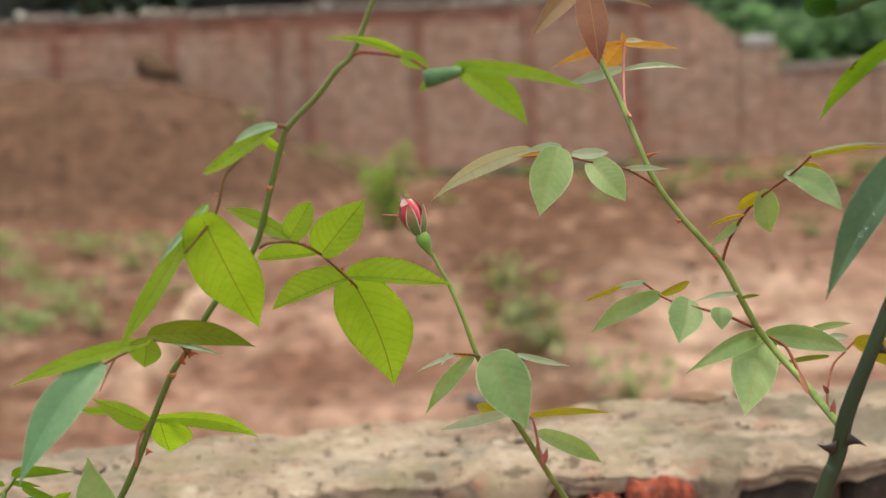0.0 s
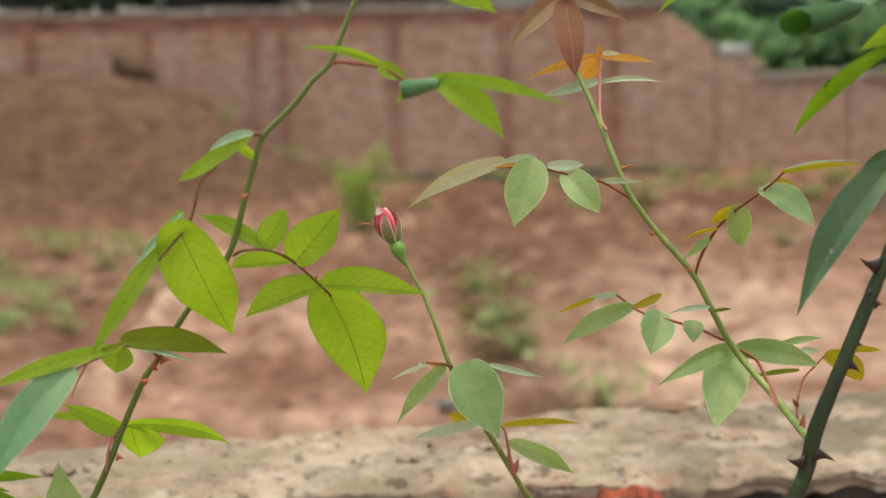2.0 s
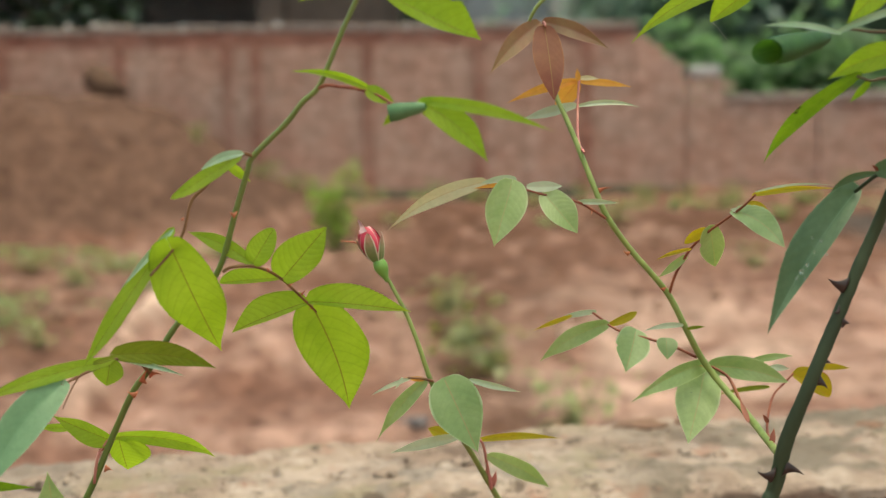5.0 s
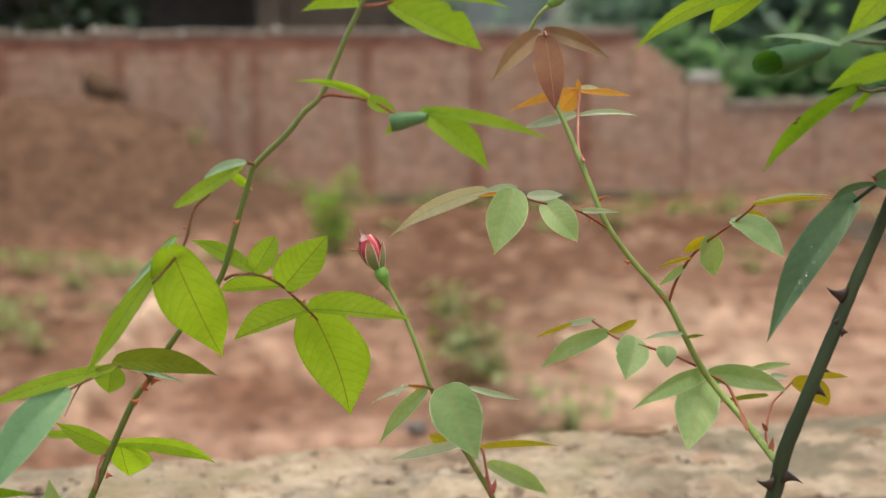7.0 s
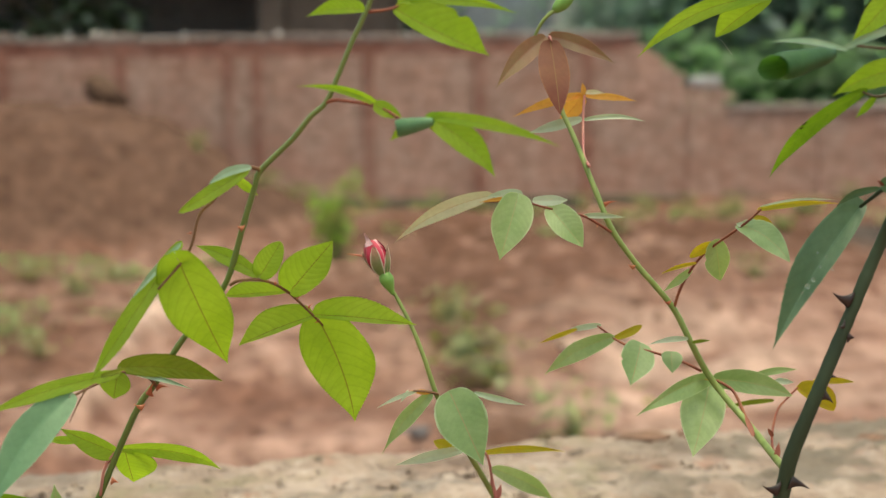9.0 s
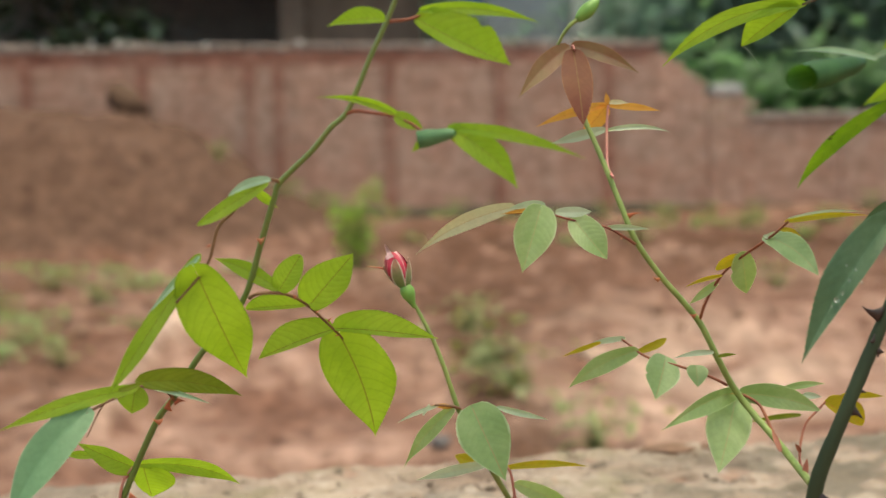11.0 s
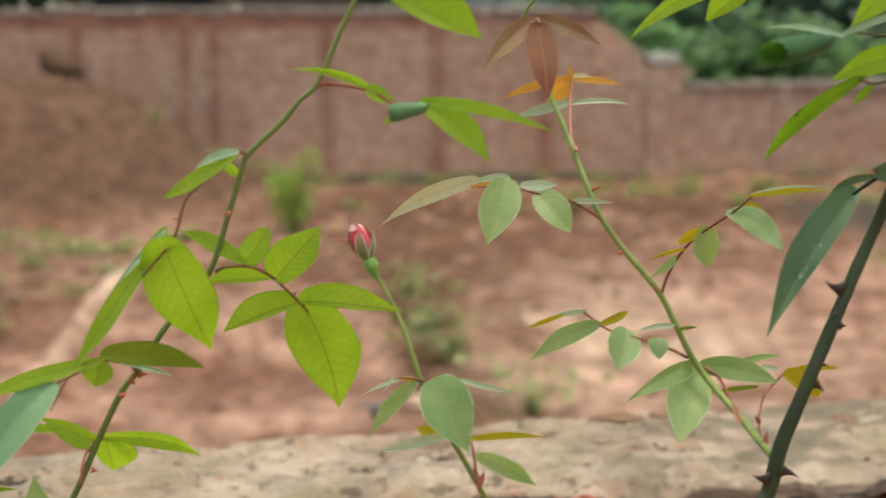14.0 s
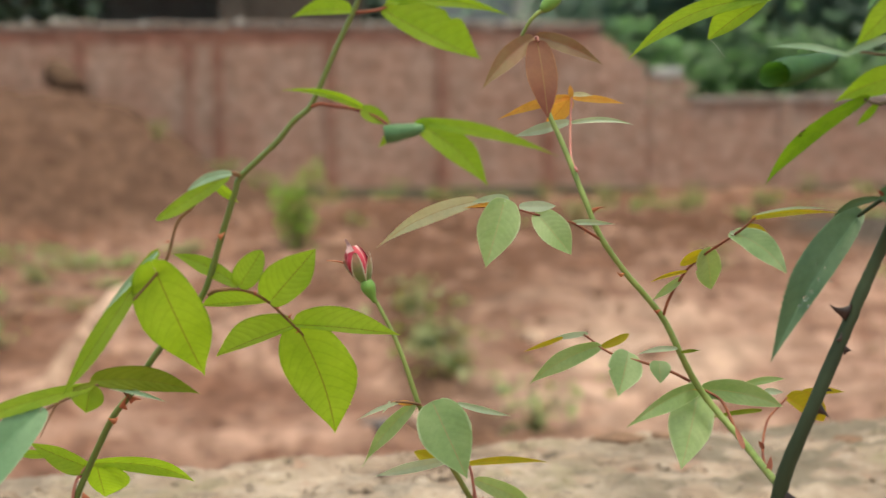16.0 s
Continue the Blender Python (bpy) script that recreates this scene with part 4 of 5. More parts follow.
leaflet(stalk_2, (0.0341, 0.6120, 1.3499), (0.0456, 0.6050, 1.3443), 0.0035, 0.0035, leaf_lime_lit, point=0.6)
leaflet(stalk_2, (0.0479, 0.6060, 1.3410), (0.0405, 0.6040, 1.3338), 0.0020, 0.0020, leaf_lime_lit)
leaflet(stalk_2, (0.0580, 0.5980, 1.3443), (0.1129, 0.5750, 1.3310), 0.0031, 0.0027, leaf_lime_lit, bow=-0.0027, point=1.1)
leaflet(stalk_2, (0.0579, 0.5970, 1.3433), (0.0858, 0.5900, 1.3176), 0.0066, 0.0056, leaf_lime_lit, bow=-0.0029, peak=(0.5, 0.4), lobe=0.05)
rolled_leaf(stalk_2, (0.0430, 0.6000, 1.3394), (0.0591, 0.5930, 1.3424), 0.0041, leaf_roll)
stalk_3 = stalk("leaf_stalk", bush_1, [(-0.0195, 0.6520, 1.3189), (-0.0236, 0.6490, 1.3205), (-0.0277, 0.6460, 1.3202), (-0.0328, 0.6450, 1.3163), (-0.0417, 0.6420, 1.3057), (-0.0482, 0.6410, 1.2990), (-0.0526, 0.6420, 1.2843), (-0.0581, 0.6430, 1.2757), (-0.0685, 0.6400, 1.2642)], 0.0010, 0.0006, stalk_brown)
leaflet(stalk_3, (-0.0257, 0.6470, 1.3193), (-0.0572, 0.6350, 1.3007), 0.0034, 0.0037, leaf_lime, peak=(0.62, 0.38), point=0.5)
# added sliver: pale folded side of the leaflet above
leaflet(stalk_3, (-0.0240, 0.6430, 1.3206), (-0.0431, 0.6380, 1.3135), 0.0018, 0.0024, leaf_mist, bow=0.0018, point=0.6)
leaflet(stalk_3, (-0.0318, 0.6500, 1.3160), (-0.0216, 0.6620, 1.3060), 0.0024, 0.0024, leaf_lime)
leaflet(stalk_3, (-0.0581, 0.6430, 1.2757), (-0.0406, 0.6900, 1.2182), 0.0142, 0.0159, leaf_lime, peak=(0.40, 0.28), lobe=0.09, point=1.1, fold=0.1, sag=0.04)
leaflet(stalk_3, (-0.0593, 0.6500, 1.2835), (-0.1016, 0.6400, 1.2212), 0.0042, 0.0048, leaf_lime, peak=(0.62, 0.55), fold=0.4, point=0.9)
# added sliver for the glossy folded half of the long leaflet
leaflet(stalk_3, (-0.0585, 0.6460, 1.2845), (-0.0828, 0.6420, 1.2577), 0.0016, 0.0016, leaf_mist, bow=0.0005, fold=0.6)
stalk_4 = stalk("leaf_stalk", bush_1, [(-0.0367, 0.6670, 1.2619), (-0.0329, 0.6640, 1.2642), (-0.0259, 0.6630, 1.2650), (-0.0200, 0.6660, 1.2639), (-0.0137, 0.6720, 1.2604), (-0.0075, 0.6820, 1.2543), (-0.0017, 0.6920, 1.2468), (0.0046, 0.7020, 1.2386), (0.0079, 0.7070, 1.2341)], 0.0009, 0.0006, stalk_brown)
leaflet(stalk_4, (-0.0231, 0.6640, 1.2670), (-0.0540, 0.6750, 1.2809), 0.0041, 0.0041, leaf_lime, bow=0.0019, peak=0.45)
leaflet(stalk_4, (-0.0218, 0.6640, 1.2664), (-0.0111, 0.6600, 1.2834), 0.0068, 0.0060, leaf_lime, point=0.42, lobe=0.04)
leaflet(stalk_4, (-0.0074, 0.6800, 1.2568), (0.0141, 0.6720, 1.2822), 0.0119, 0.0086, leaf_lime, peak=(0.3, 0.5), point=0.75, lobe=0.05)
leaflet(stalk_4, (-0.0104, 0.6840, 1.2555), (-0.0412, 0.7000, 1.2515), 0.0017, 0.0065, leaf_lime, bow=0.0006, peak=(0.5, 0.6), point=0.5)
leaflet(stalk_4, (0.0026, 0.7000, 1.2401), (-0.0355, 0.7000, 1.2256), 0.0023, 0.0115, leaf_lime, bow=0.0011, peak=(0.4, 0.48), point=0.8)
leaflet(stalk_4, (0.0041, 0.7000, 1.2407), (0.0574, 0.7100, 1.2324), 0.0110, 0.0023, leaf_lime, bow=-0.0012, peak=(0.33, 0.5), point=0.95)
leaflet(stalk_4, (0.0068, 0.7060, 1.2352), (0.0241, 0.7370, 1.1749), 0.0189, 0.0166, leaf_lime, bow=-0.0027, peak=(0.38, 0.26), lobe=0.08, point=1.0, fold=0.1, sag=0.03)
thorn(stalk_4, (-0.0146, 0.6680, 1.2627), (-0.0158, 0.6670, 1.2600), 0.0005, thorn_red)
thorn(stalk_4, (-0.0039, 0.6850, 1.2532), (-0.0057, 0.6840, 1.2507), 0.0005, thorn_red)
thorn(stalk_4, (0.0008, 0.6950, 1.2451), (0.0032, 0.6940, 1.2476), 0.0005, thorn_red)
thorn(stalk_4, (0.0057, 0.7040, 1.2370), (0.0033, 0.7030, 1.2361), 0.0005, thorn_red)
thorn(stalk_3, (-0.0393, 0.6420, 1.3123), (-0.0418, 0.6410, 1.3135), 0.0005, thorn_red)
thorn(stalk_3, (-0.0522, 0.6410, 1.2908), (-0.0542, 0.6400, 1.2904), 0.0005, thorn_red)
thorn(stalk_3, (-0.0575, 0.6430, 1.2778), (-0.0591, 0.6420, 1.2793), 0.0005, thorn_red)
stalk_5 = stalk("leaf_stalk", bush_1, [(-0.0771, 0.6900, 1.2077), (-0.0798, 0.6860, 1.2127), (-0.0831, 0.6820, 1.2148), (-0.0904, 0.6700, 1.2192), (-0.0965, 0.6640, 1.2171), (-0.1040, 0.6560, 1.2154), (-0.1136, 0.6500, 1.2111)], 0.0011, 0.0007, stalk_brown)
twig_1 = stalk("dry_twig", bush_1, [(-0.1054, 0.6550, 1.2154), (-0.1097, 0.6550, 1.2085), (-0.1147, 0.6550, 1.1983)], 0.0005, 0.0002, stalk_brown)
leaflet(stalk_5, (-0.0914, 0.6700, 1.2215), (-0.0436, 0.6900, 1.2091), 0.0073, 0.0053, leaf_olive, bow=-0.0036, peak=(0.36, 0.4), point=0.9, fold=0.12)
# added sliver: only the pale edge of a leaf
leaflet(stalk_5, (-0.0865, 0.6750, 1.2175), (-0.0581, 0.6800, 1.2073), 0.0011, 0.0014, leaf_mist, bow=-0.0014, fold=0.9)
leaflet(stalk_5, (-0.0933, 0.6650, 1.2191), (-0.1495, 0.6300, 1.2083), 0.0040, 0.0040, leaf_lime, bow=0.0027, peak=0.5)
leaflet(stalk_5, (-0.0929, 0.6680, 1.2196), (-0.0957, 0.6700, 1.2059), 0.0074, 0.0077, leaf_lime, peak=0.4, point=0.8)
leaflet(stalk_5, (-0.1135, 0.6500, 1.2120), (-0.1467, 0.6200, 1.1635), 0.0091, 0.0097, leaf_silver, bow=0.0044, peak=0.38, point=1.15, fold=0.25)
leaflet(stalk_5, (-0.0999, 0.6600, 1.2195), (-0.0872, 0.6640, 1.2225), 0.0014, 0.0014, leaf_olive)
stalk_6 = stalk("leaf_stalk", bush_1, [(-0.1112, 0.7120, 1.1449), (-0.1080, 0.7090, 1.1603), (-0.1026, 0.7100, 1.1687), (-0.0980, 0.7150, 1.1691)], 0.0009, 0.0006, stalk_pink)
leaflet(stalk_6, (-0.1017, 0.7100, 1.1684), (-0.1287, 0.7000, 1.1847), 0.0067, 0.0046, leaf_lime, peak=(0.28, 0.5))
leaflet(stalk_6, (-0.1217, 0.7120, 1.1749), (-0.1401, 0.7150, 1.1753), 0.0020, 0.0026, leaf_lime)
leaflet(stalk_6, (-0.0985, 0.7120, 1.1696), (-0.0523, 0.7650, 1.1426), 0.0048, 0.0045, leaf_lime, bow=-0.0055, peak=0.45)
leaflet(stalk_6, (-0.0980, 0.7160, 1.1667), (-0.0962, 0.7300, 1.1467), 0.0154, 0.0059, leaf_lime, peak=0.3, point=0.85)
leaflet(stalk_6, (-0.1036, 0.7100, 1.1660), (-0.1078, 0.7080, 1.1624), 0.0012, 0.0012, stalk_red)
stem_low = stalk("young_stem", bush_1, [(-0.2300, 0.7800, 0.0000), (-0.2100, 0.7500, 0.5000), (-0.1900, 0.7300, 0.9500), (-0.1800, 0.7100, 1.1215), (-0.1795, 0.7100, 1.1287), (-0.1786, 0.7100, 1.1350), (-0.1758, 0.7100, 1.1382), (-0.1723, 0.7100, 1.1429)], 0.0018, 0.0007, cane_green)
low_twig = stalk("leaf_stalk", bush_1, [(-0.1806, 0.7100, 1.1342), (-0.1904, 0.7100, 1.1384), (-0.1955, 0.7100, 1.1410), (-0.2030, 0.7100, 1.1443), (-0.2071, 0.7100, 1.1468), (-0.2083, 0.7100, 1.1502)], 0.0006, 0.0004, stalk_brown)
leaflet(stem_low, (-0.1263, 0.7000, 1.1036), (-0.1305, 0.6900, 1.1580), 0.0120, 0.0120, leaf_grey, peak=0.42, point=1.0)
leaflet(stem_low, (-0.2081, 0.7100, 1.1490), (-0.2303, 0.7050, 1.1643), 0.0023, 0.0023, leaf_mid, bow=0.0008)
# added sliver for the pale upper surface of the leaflet above
leaflet(stem_low, (-0.2078, 0.7100, 1.1534), (-0.2215, 0.7050, 1.1608), 0.0008, 0.0023, leaf_mist, bow=0.0006)
leaflet(stem_low, (-0.1924, 0.7100, 1.1445), (-0.2022, 0.7050, 1.1509), 0.0011, 0.0017, leaf_mid, bow=0.0006)
leaflet(stem_low, (-0.1795, 0.7100, 1.1389), (-0.2090, 0.7050, 1.1431), 0.0011, 0.0042, leaf_mid, bow=0.0011)
leaflet(stem_low, (-0.1734, 0.7100, 1.1438), (-0.1403, 0.7050, 1.1457), 0.0051, 0.0014, leaf_mid, bow=-0.0003, peak=0.22)
leaflet(stem_low, (-0.1745, 0.7100, 1.1400), (-0.1584, 0.7050, 1.1386), 0.0017, 0.0017, leaf_mid, bow=-0.0006)
leaflet(stem_low, (-0.1689, 0.7100, 1.1376), (-0.1464, 0.7050, 1.1285), 0.0023, 0.0028, leaf_mid)
leaflet(stem_low, (-0.1535, 0.7100, 1.1289), (-0.1431, 0.7050, 1.1353), 0.0028, 0.0028, leaf_lime)
leaflet(stem_low, (-0.1849, 0.7100, 1.1253), (-0.1613, 0.7050, 1.1342), 0.0025, 0.0028, leaf_silver)

# the paler rose bush with the bud and the old thick cane
bush_2 = plant("rose_bush", (0.2087, 0.7600, 0.0000), "rose bush with red new leaves, pink bud and thick thorny cane", "rose bush")
old_cane = stalk("old_cane", bush_2, [(0.2087, 0.7600, 0.0000), (0.1948, 0.7400, 0.4946), (0.1654, 0.7000, 0.8474), (0.2275, 0.6650, 1.1048), (0.2390, 0.6600, 1.1442), (0.2431, 0.6550, 1.1697), (0.2528, 0.6500, 1.1998), (0.2644, 0.6500, 1.2282), (0.2759, 0.6500, 1.2565), (0.2819, 0.6500, 1.2706), (0.2869, 0.6450, 1.2879), (0.2930, 0.6220, 1.3335), (0.2900, 0.6100, 1.3511), (0.2819, 0.6000, 1.3732), (0.2786, 0.5950, 1.3933), (0.2783, 0.5900, 1.4204)], 0.0047, 0.0019, cane_dark)
thorn(old_cane, (0.2366, 0.6550, 1.1529), (0.2275, 0.6520, 1.1558), 0.0026, thorn_dark)
thorn(old_cane, (0.2425, 0.6550, 1.1562), (0.2518, 0.6520, 1.1532), 0.0027, thorn_dark)
thorn(old_cane, (0.2695, 0.6480, 1.2501), (0.2591, 0.6450, 1.2548), 0.0027, thorn_dark)
thorn(old_cane, (0.2669, 0.6480, 1.2377), (0.2626, 0.6450, 1.2372), 0.0016, thorn_dark)
thorn(old_cane, (0.2688, 0.6480, 1.2314), (0.2711, 0.6450, 1.2313), 0.0018, thorn_dark)
thorn(old_cane, (0.2601, 0.6500, 1.2117), (0.2635, 0.6480, 1.2109), 0.0014, thorn_dark)
thorn(old_cane, (0.2562, 0.6500, 1.2020), (0.2620, 0.6480, 1.1979), 0.0024, thorn_dark)
thorn(old_cane, (0.2828, 0.6400, 1.3051), (0.2846, 0.6350, 1.3087), 0.0018, thorn_dark)
shoot = stalk("shoot", bush_2, [(0.2423, 0.6640, 1.1614), (0.2465, 0.6900, 1.1591), (0.2470, 0.7350, 1.1648), (0.2369, 0.7550, 1.1789), (0.2266, 0.7570, 1.1933), (0.2162, 0.7520, 1.2113), (0.2066, 0.7520, 1.2302), (0.1954, 0.7520, 1.2444), (0.1849, 0.7520, 1.2565), (0.1702, 0.7500, 1.2769), (0.1625, 0.7550, 1.2967), (0.1549, 0.7650, 1.3195), (0.1503, 0.7720, 1.3328), (0.1460, 0.7780, 1.3450), (0.1425, 0.7800, 1.3656), (0.1400, 0.7830, 1.3837)], 0.0021, 0.0013, cane_pale)
flower_stalk = stalk("flower_stalk", bush_2, [(0.1305, 0.7790, 1.3845), (0.1340, 0.7760, 1.3920), (0.1380, 0.7750, 1.3970), (0.1420, 0.7750, 1.4000)], 0.0009, 0.0013, cane_pale)
closed_bud(bush_2, (0.1415, 0.7750, 1.3996), (0.1540, 0.7750, 1.4108))
thorn(shoot, (0.1663, 0.7530, 1.2907), (0.1734, 0.7500, 1.2927), 0.001, thorn_red)
thorn(shoot, (0.1831, 0.7510, 1.2554), (0.1789, 0.7480, 1.2578), 0.001, thorn_red)
thorn(shoot, (0.2037, 0.7510, 1.2346), (0.1994, 0.7480, 1.2365), 0.001, thorn_red)
stalk_7 = stalk("leaf_stalk", bush_2, [(0.1397, 0.7830, 1.3840), (0.1399, 0.7800, 1.3855), (0.1402, 0.7760, 1.3831)], 0.0008, 0.0006, stalk_pink)
leaflet(stalk_7, (0.1399, 0.7780, 1.3822), (0.1412, 0.7520, 1.3416), 0.0082, 0.0091, leaf_red, peak=0.44, point=0.7, fold=0.1, sag=0.05)
leaflet(stalk_7, (0.1369, 0.7800, 1.3845), (0.1077, 0.7700, 1.3566), 0.0057, 0.0060, leaf_bronze, bow=0.0022, fold=0.3)
leaflet(stalk_7, (0.1405, 0.7820, 1.3856), (0.1759, 0.7720, 1.3696), 0.0048, 0.0045, leaf_bronze, bow=-0.0019, fold=0.3)
stalk_8 = stalk("leaf_stalk", bush_2, [(0.1586, 0.7570, 1.3122), (0.1577, 0.7700, 1.3186), (0.1601, 0.7850, 1.3375), (0.1619, 0.7900, 1.3538)], 0.0009, 0.0007, stalk_pink)
leaflet(stalk_8, (0.1593, 0.7900, 1.3519), (0.1194, 0.7900, 1.3396), 0.0026, 0.0029, leaf_orange, bow=0.0016)
leaflet(stalk_8, (0.1606, 0.7900, 1.3512), (0.1492, 0.8000, 1.3360), 0.0055, 0.0052, leaf_orange, point=0.7)
leaflet(stalk_8, (0.1633, 0.7900, 1.3515), (0.1949, 0.8000, 1.3478), 0.0020, 0.0023, leaf_orange, bow=-0.0010)
leaflet(stalk_8, (0.1606, 0.7860, 1.3522), (0.1599, 0.7860, 1.3593), 0.0016, 0.0016, leaf_orange)
leaflet(stalk_8, (0.1616, 0.7880, 1.3535), (0.1730, 0.7850, 1.3527), 0.0013, 0.0016, leaf_blush, bow=-0.0006)
leaflet(stalk_8, (0.1587, 0.7850, 1.3379), (0.1253, 0.7750, 1.3304), 0.0026, 0.0035, leaf_pale, peak=0.45)
leaflet(stalk_8, (0.1611, 0.7850, 1.3375), (0.1959, 0.7800, 1.3362), 0.0016, 0.0016, leaf_pale, bow=-0.0026, fold=0.7)
stalk_9 = stalk("leaf_stalk", bush_2, [(0.1692, 0.7480, 1.2758), (0.1616, 0.7450, 1.2807), (0.1512, 0.7420, 1.2862), (0.1329, 0.7400, 1.2905), (0.1187, 0.7420, 1.2940), (0.0977, 0.7500, 1.2940)], 0.0008, 0.0005, stalk_red)
leaflet(stalk_9, (0.1012, 0.7500, 1.2971), (0.0490, 0.7730, 1.2694), 0.0047, 0.0050, leaf_blush, bow=0.0044, peak=0.33, point=1.15)
leaflet(stalk_9, (0.1185, 0.7450, 1.2981), (0.0999, 0.7500, 1.2965), 0.0012, 0.0034, leaf_pale, bow=0.0003, peak=0.3, point=0.6)
leaflet(stalk_9, (0.1145, 0.7430, 1.2962), (0.0947, 0.7460, 1.2938), 0.0012, 0.0012, leaf_orange, bow=0.0006)
leaflet(stalk_9, (0.1156, 0.7420, 1.2959), (0.1049, 0.7350, 1.2631), 0.0109, 0.0112, leaf_grey, peak=(0.28, 0.4), lobe=0.07, point=0.9, fold=0.3)
leaflet(stalk_9, (0.1247, 0.7420, 1.2948), (0.1432, 0.7380, 1.2951), 0.0030, 0.0030, leaf_pale, peak=0.5, point=0.7)
leaflet(stalk_9, (0.1341, 0.7400, 1.2901), (0.1500, 0.7300, 1.2699), 0.0093, 0.0069, leaf_grey, peak=(0.45, 0.35), lobe=0.06, point=0.75)
leaflet(stalk_9, (0.1534, 0.7440, 1.2854), (0.1748, 0.7350, 1.2852), 0.0021, 0.0012, leaf_pale, bow=-0.0003, fold=0.6)
thorn(stalk_9, (0.1609, 0.7450, 1.2810), (0.1601, 0.7440, 1.2783), 0.0005, thorn_red)
thorn(stalk_9, (0.1418, 0.7410, 1.2890), (0.1420, 0.7400, 1.2866), 0.0005, thorn_red)
stalk_10 = stalk("leaf_stalk", bush_2, [(0.2062, 0.7520, 1.2308), (0.2081, 0.7480, 1.2411), (0.2110, 0.7420, 1.2508), (0.2155, 0.7350, 1.2608), (0.2202, 0.7200, 1.2703), (0.2268, 0.7020, 1.2803), (0.2317, 0.6920, 1.2871), (0.2349, 0.6850, 1.2927)], 0.0009, 0.0006, stalk_red)
leaflet(stalk_10, (0.2357, 0.6840, 1.2942), (0.2675, 0.6580, 1.2987), 0.0006, 0.0006, leaf_pale, bow=-0.0025)
leaflet(stalk_10, (0.2349, 0.6860, 1.2926), (0.2685, 0.6600, 1.2971), 0.0017, 0.0017, leaf_yellow, bow=-0.0019, peak=0.3, fold=0.4)
leaflet(stalk_10, (0.2292, 0.7020, 1.2830), (0.2374, 0.6450, 1.2701), 0.0072, 0.0066, leaf_sage, bow=-0.0025, peak=(0.35, 0.5), point=0.7)
leaflet(stalk_10, (0.2335, 0.6940, 1.2875), (0.2438, 0.6900, 1.2838), 0.0017, 0.0011, leaf_yellow, bow=-0.0011)
leaflet(stalk_10, (0.2305, 0.6980, 1.2833), (0.2256, 0.6980, 1.2843), 0.0014, 0.0014, leaf_pale)
leaflet(stalk_10, (0.2209, 0.7200, 1.2721), (0.2281, 0.7350, 1.2489), 0.0063, 0.0081, leaf_grey, peak=0.36, lobe=0.06, point=0.75)
leaflet(stalk_10, (0.2195, 0.7220, 1.2713), (0.2094, 0.7300, 1.2628), 0.0030, 0.0030, leaf_yellow, bow=0.0006, point=0.5)
leaflet(stalk_10, (0.2139, 0.7350, 1.2590), (0.1954, 0.7400, 1.2524), 0.0012, 0.0012, leaf_yellow, bow=0.0012, fold=0.7)
leaflet(stalk_10, (0.2127, 0.7400, 1.2546), (0.1980, 0.7450, 1.2418), 0.0024, 0.0024, leaf_grey)
stalk_11 = stalk("leaf_stalk", bush_2, [(0.2240, 0.7570, 1.1934), (0.2141, 0.7600, 1.1984), (0.2032, 0.7630, 1.2021), (0.1920, 0.7650, 1.2053), (0.1827, 0.7680, 1.2076), (0.1758, 0.7720, 1.2111), (0.1712, 0.7740, 1.2149), (0.1667, 0.7750, 1.2182)], 0.0009, 0.0006, stalk_red)
leaflet(stalk_11, (0.2129, 0.7480, 1.2141), (0.1901, 0.7450, 1.2120), 0.0015, 0.0018, leaf_pale, bow=0.0012)
leaflet(stalk_11, (0.2156, 0.7460, 1.2124), (0.2250, 0.7420, 1.2139), 0.0009, 0.0012, leaf_olive, bow=-0.0006)
leaflet(stalk_11, (0.1745, 0.7720, 1.2118), (0.1371, 0.7820, 1.1890), 0.0057, 0.0057, leaf_grey, bow=0.0032, peak=0.42, point=0.95)
leaflet(stalk_11, (0.1684, 0.7750, 1.2184), (0.1497, 0.7850, 1.2138), 0.0010, 0.0026, leaf_pale, point=0.7)
leaflet(stalk_11, (0.1544, 0.7770, 1.2161), (0.1335, 0.7850, 1.2068), 0.0013, 0.0016, leaf_yellow, bow=0.0003)
leaflet(stalk_11, (0.1761, 0.7720, 1.2114), (0.1938, 0.7780, 1.2173), 0.0025, 0.0025, leaf_yellow, bow=0.0003, peak=0.6, point=0.5)
leaflet(stalk_11, (0.1902, 0.7660, 1.2075), (0.1805, 0.7480, 1.1879), 0.0099, 0.0112, leaf_sage, peak=(0.3, 0.45), lobe=0.06)
leaflet(stalk_11, (0.2072, 0.7620, 1.2038), (0.2063, 0.7550, 1.1933), 0.0062, 0.0062, leaf_sage, peak=0.27, lobe=0.05, point=0.75)
stalk_12 = stalk("leaf_stalk", bush_2, [(0.2486, 0.7400, 1.1622), (0.2475, 0.7500, 1.1688), (0.2457, 0.7580, 1.1763), (0.2434, 0.7640, 1.1811), (0.2371, 0.7680, 1.1848), (0.2323, 0.7680, 1.1863)], 0.0011, 0.0007, stalk_red)
leaflet(stalk_12, (0.2323, 0.7680, 1.1869), (0.1760, 0.7120, 1.1791), 0.0067, 0.0046, leaf_grey, bow=0.0042, fold=0.25)
# added orange sliver: underside of the leaflet above, not a separate leaf
leaflet(stalk_12, (0.2292, 0.7640, 1.1865), (0.1977, 0.7380, 1.1821), 0.0015, 0.0012, leaf_orange, bow=0.0015)
leaflet(stalk_12, (0.2325, 0.7700, 1.1852), (0.2153, 0.7420, 1.1473), 0.0124, 0.0149, leaf_grey, peak=(0.35, 0.48), lobe=0.05, point=0.85, fold=0.08)
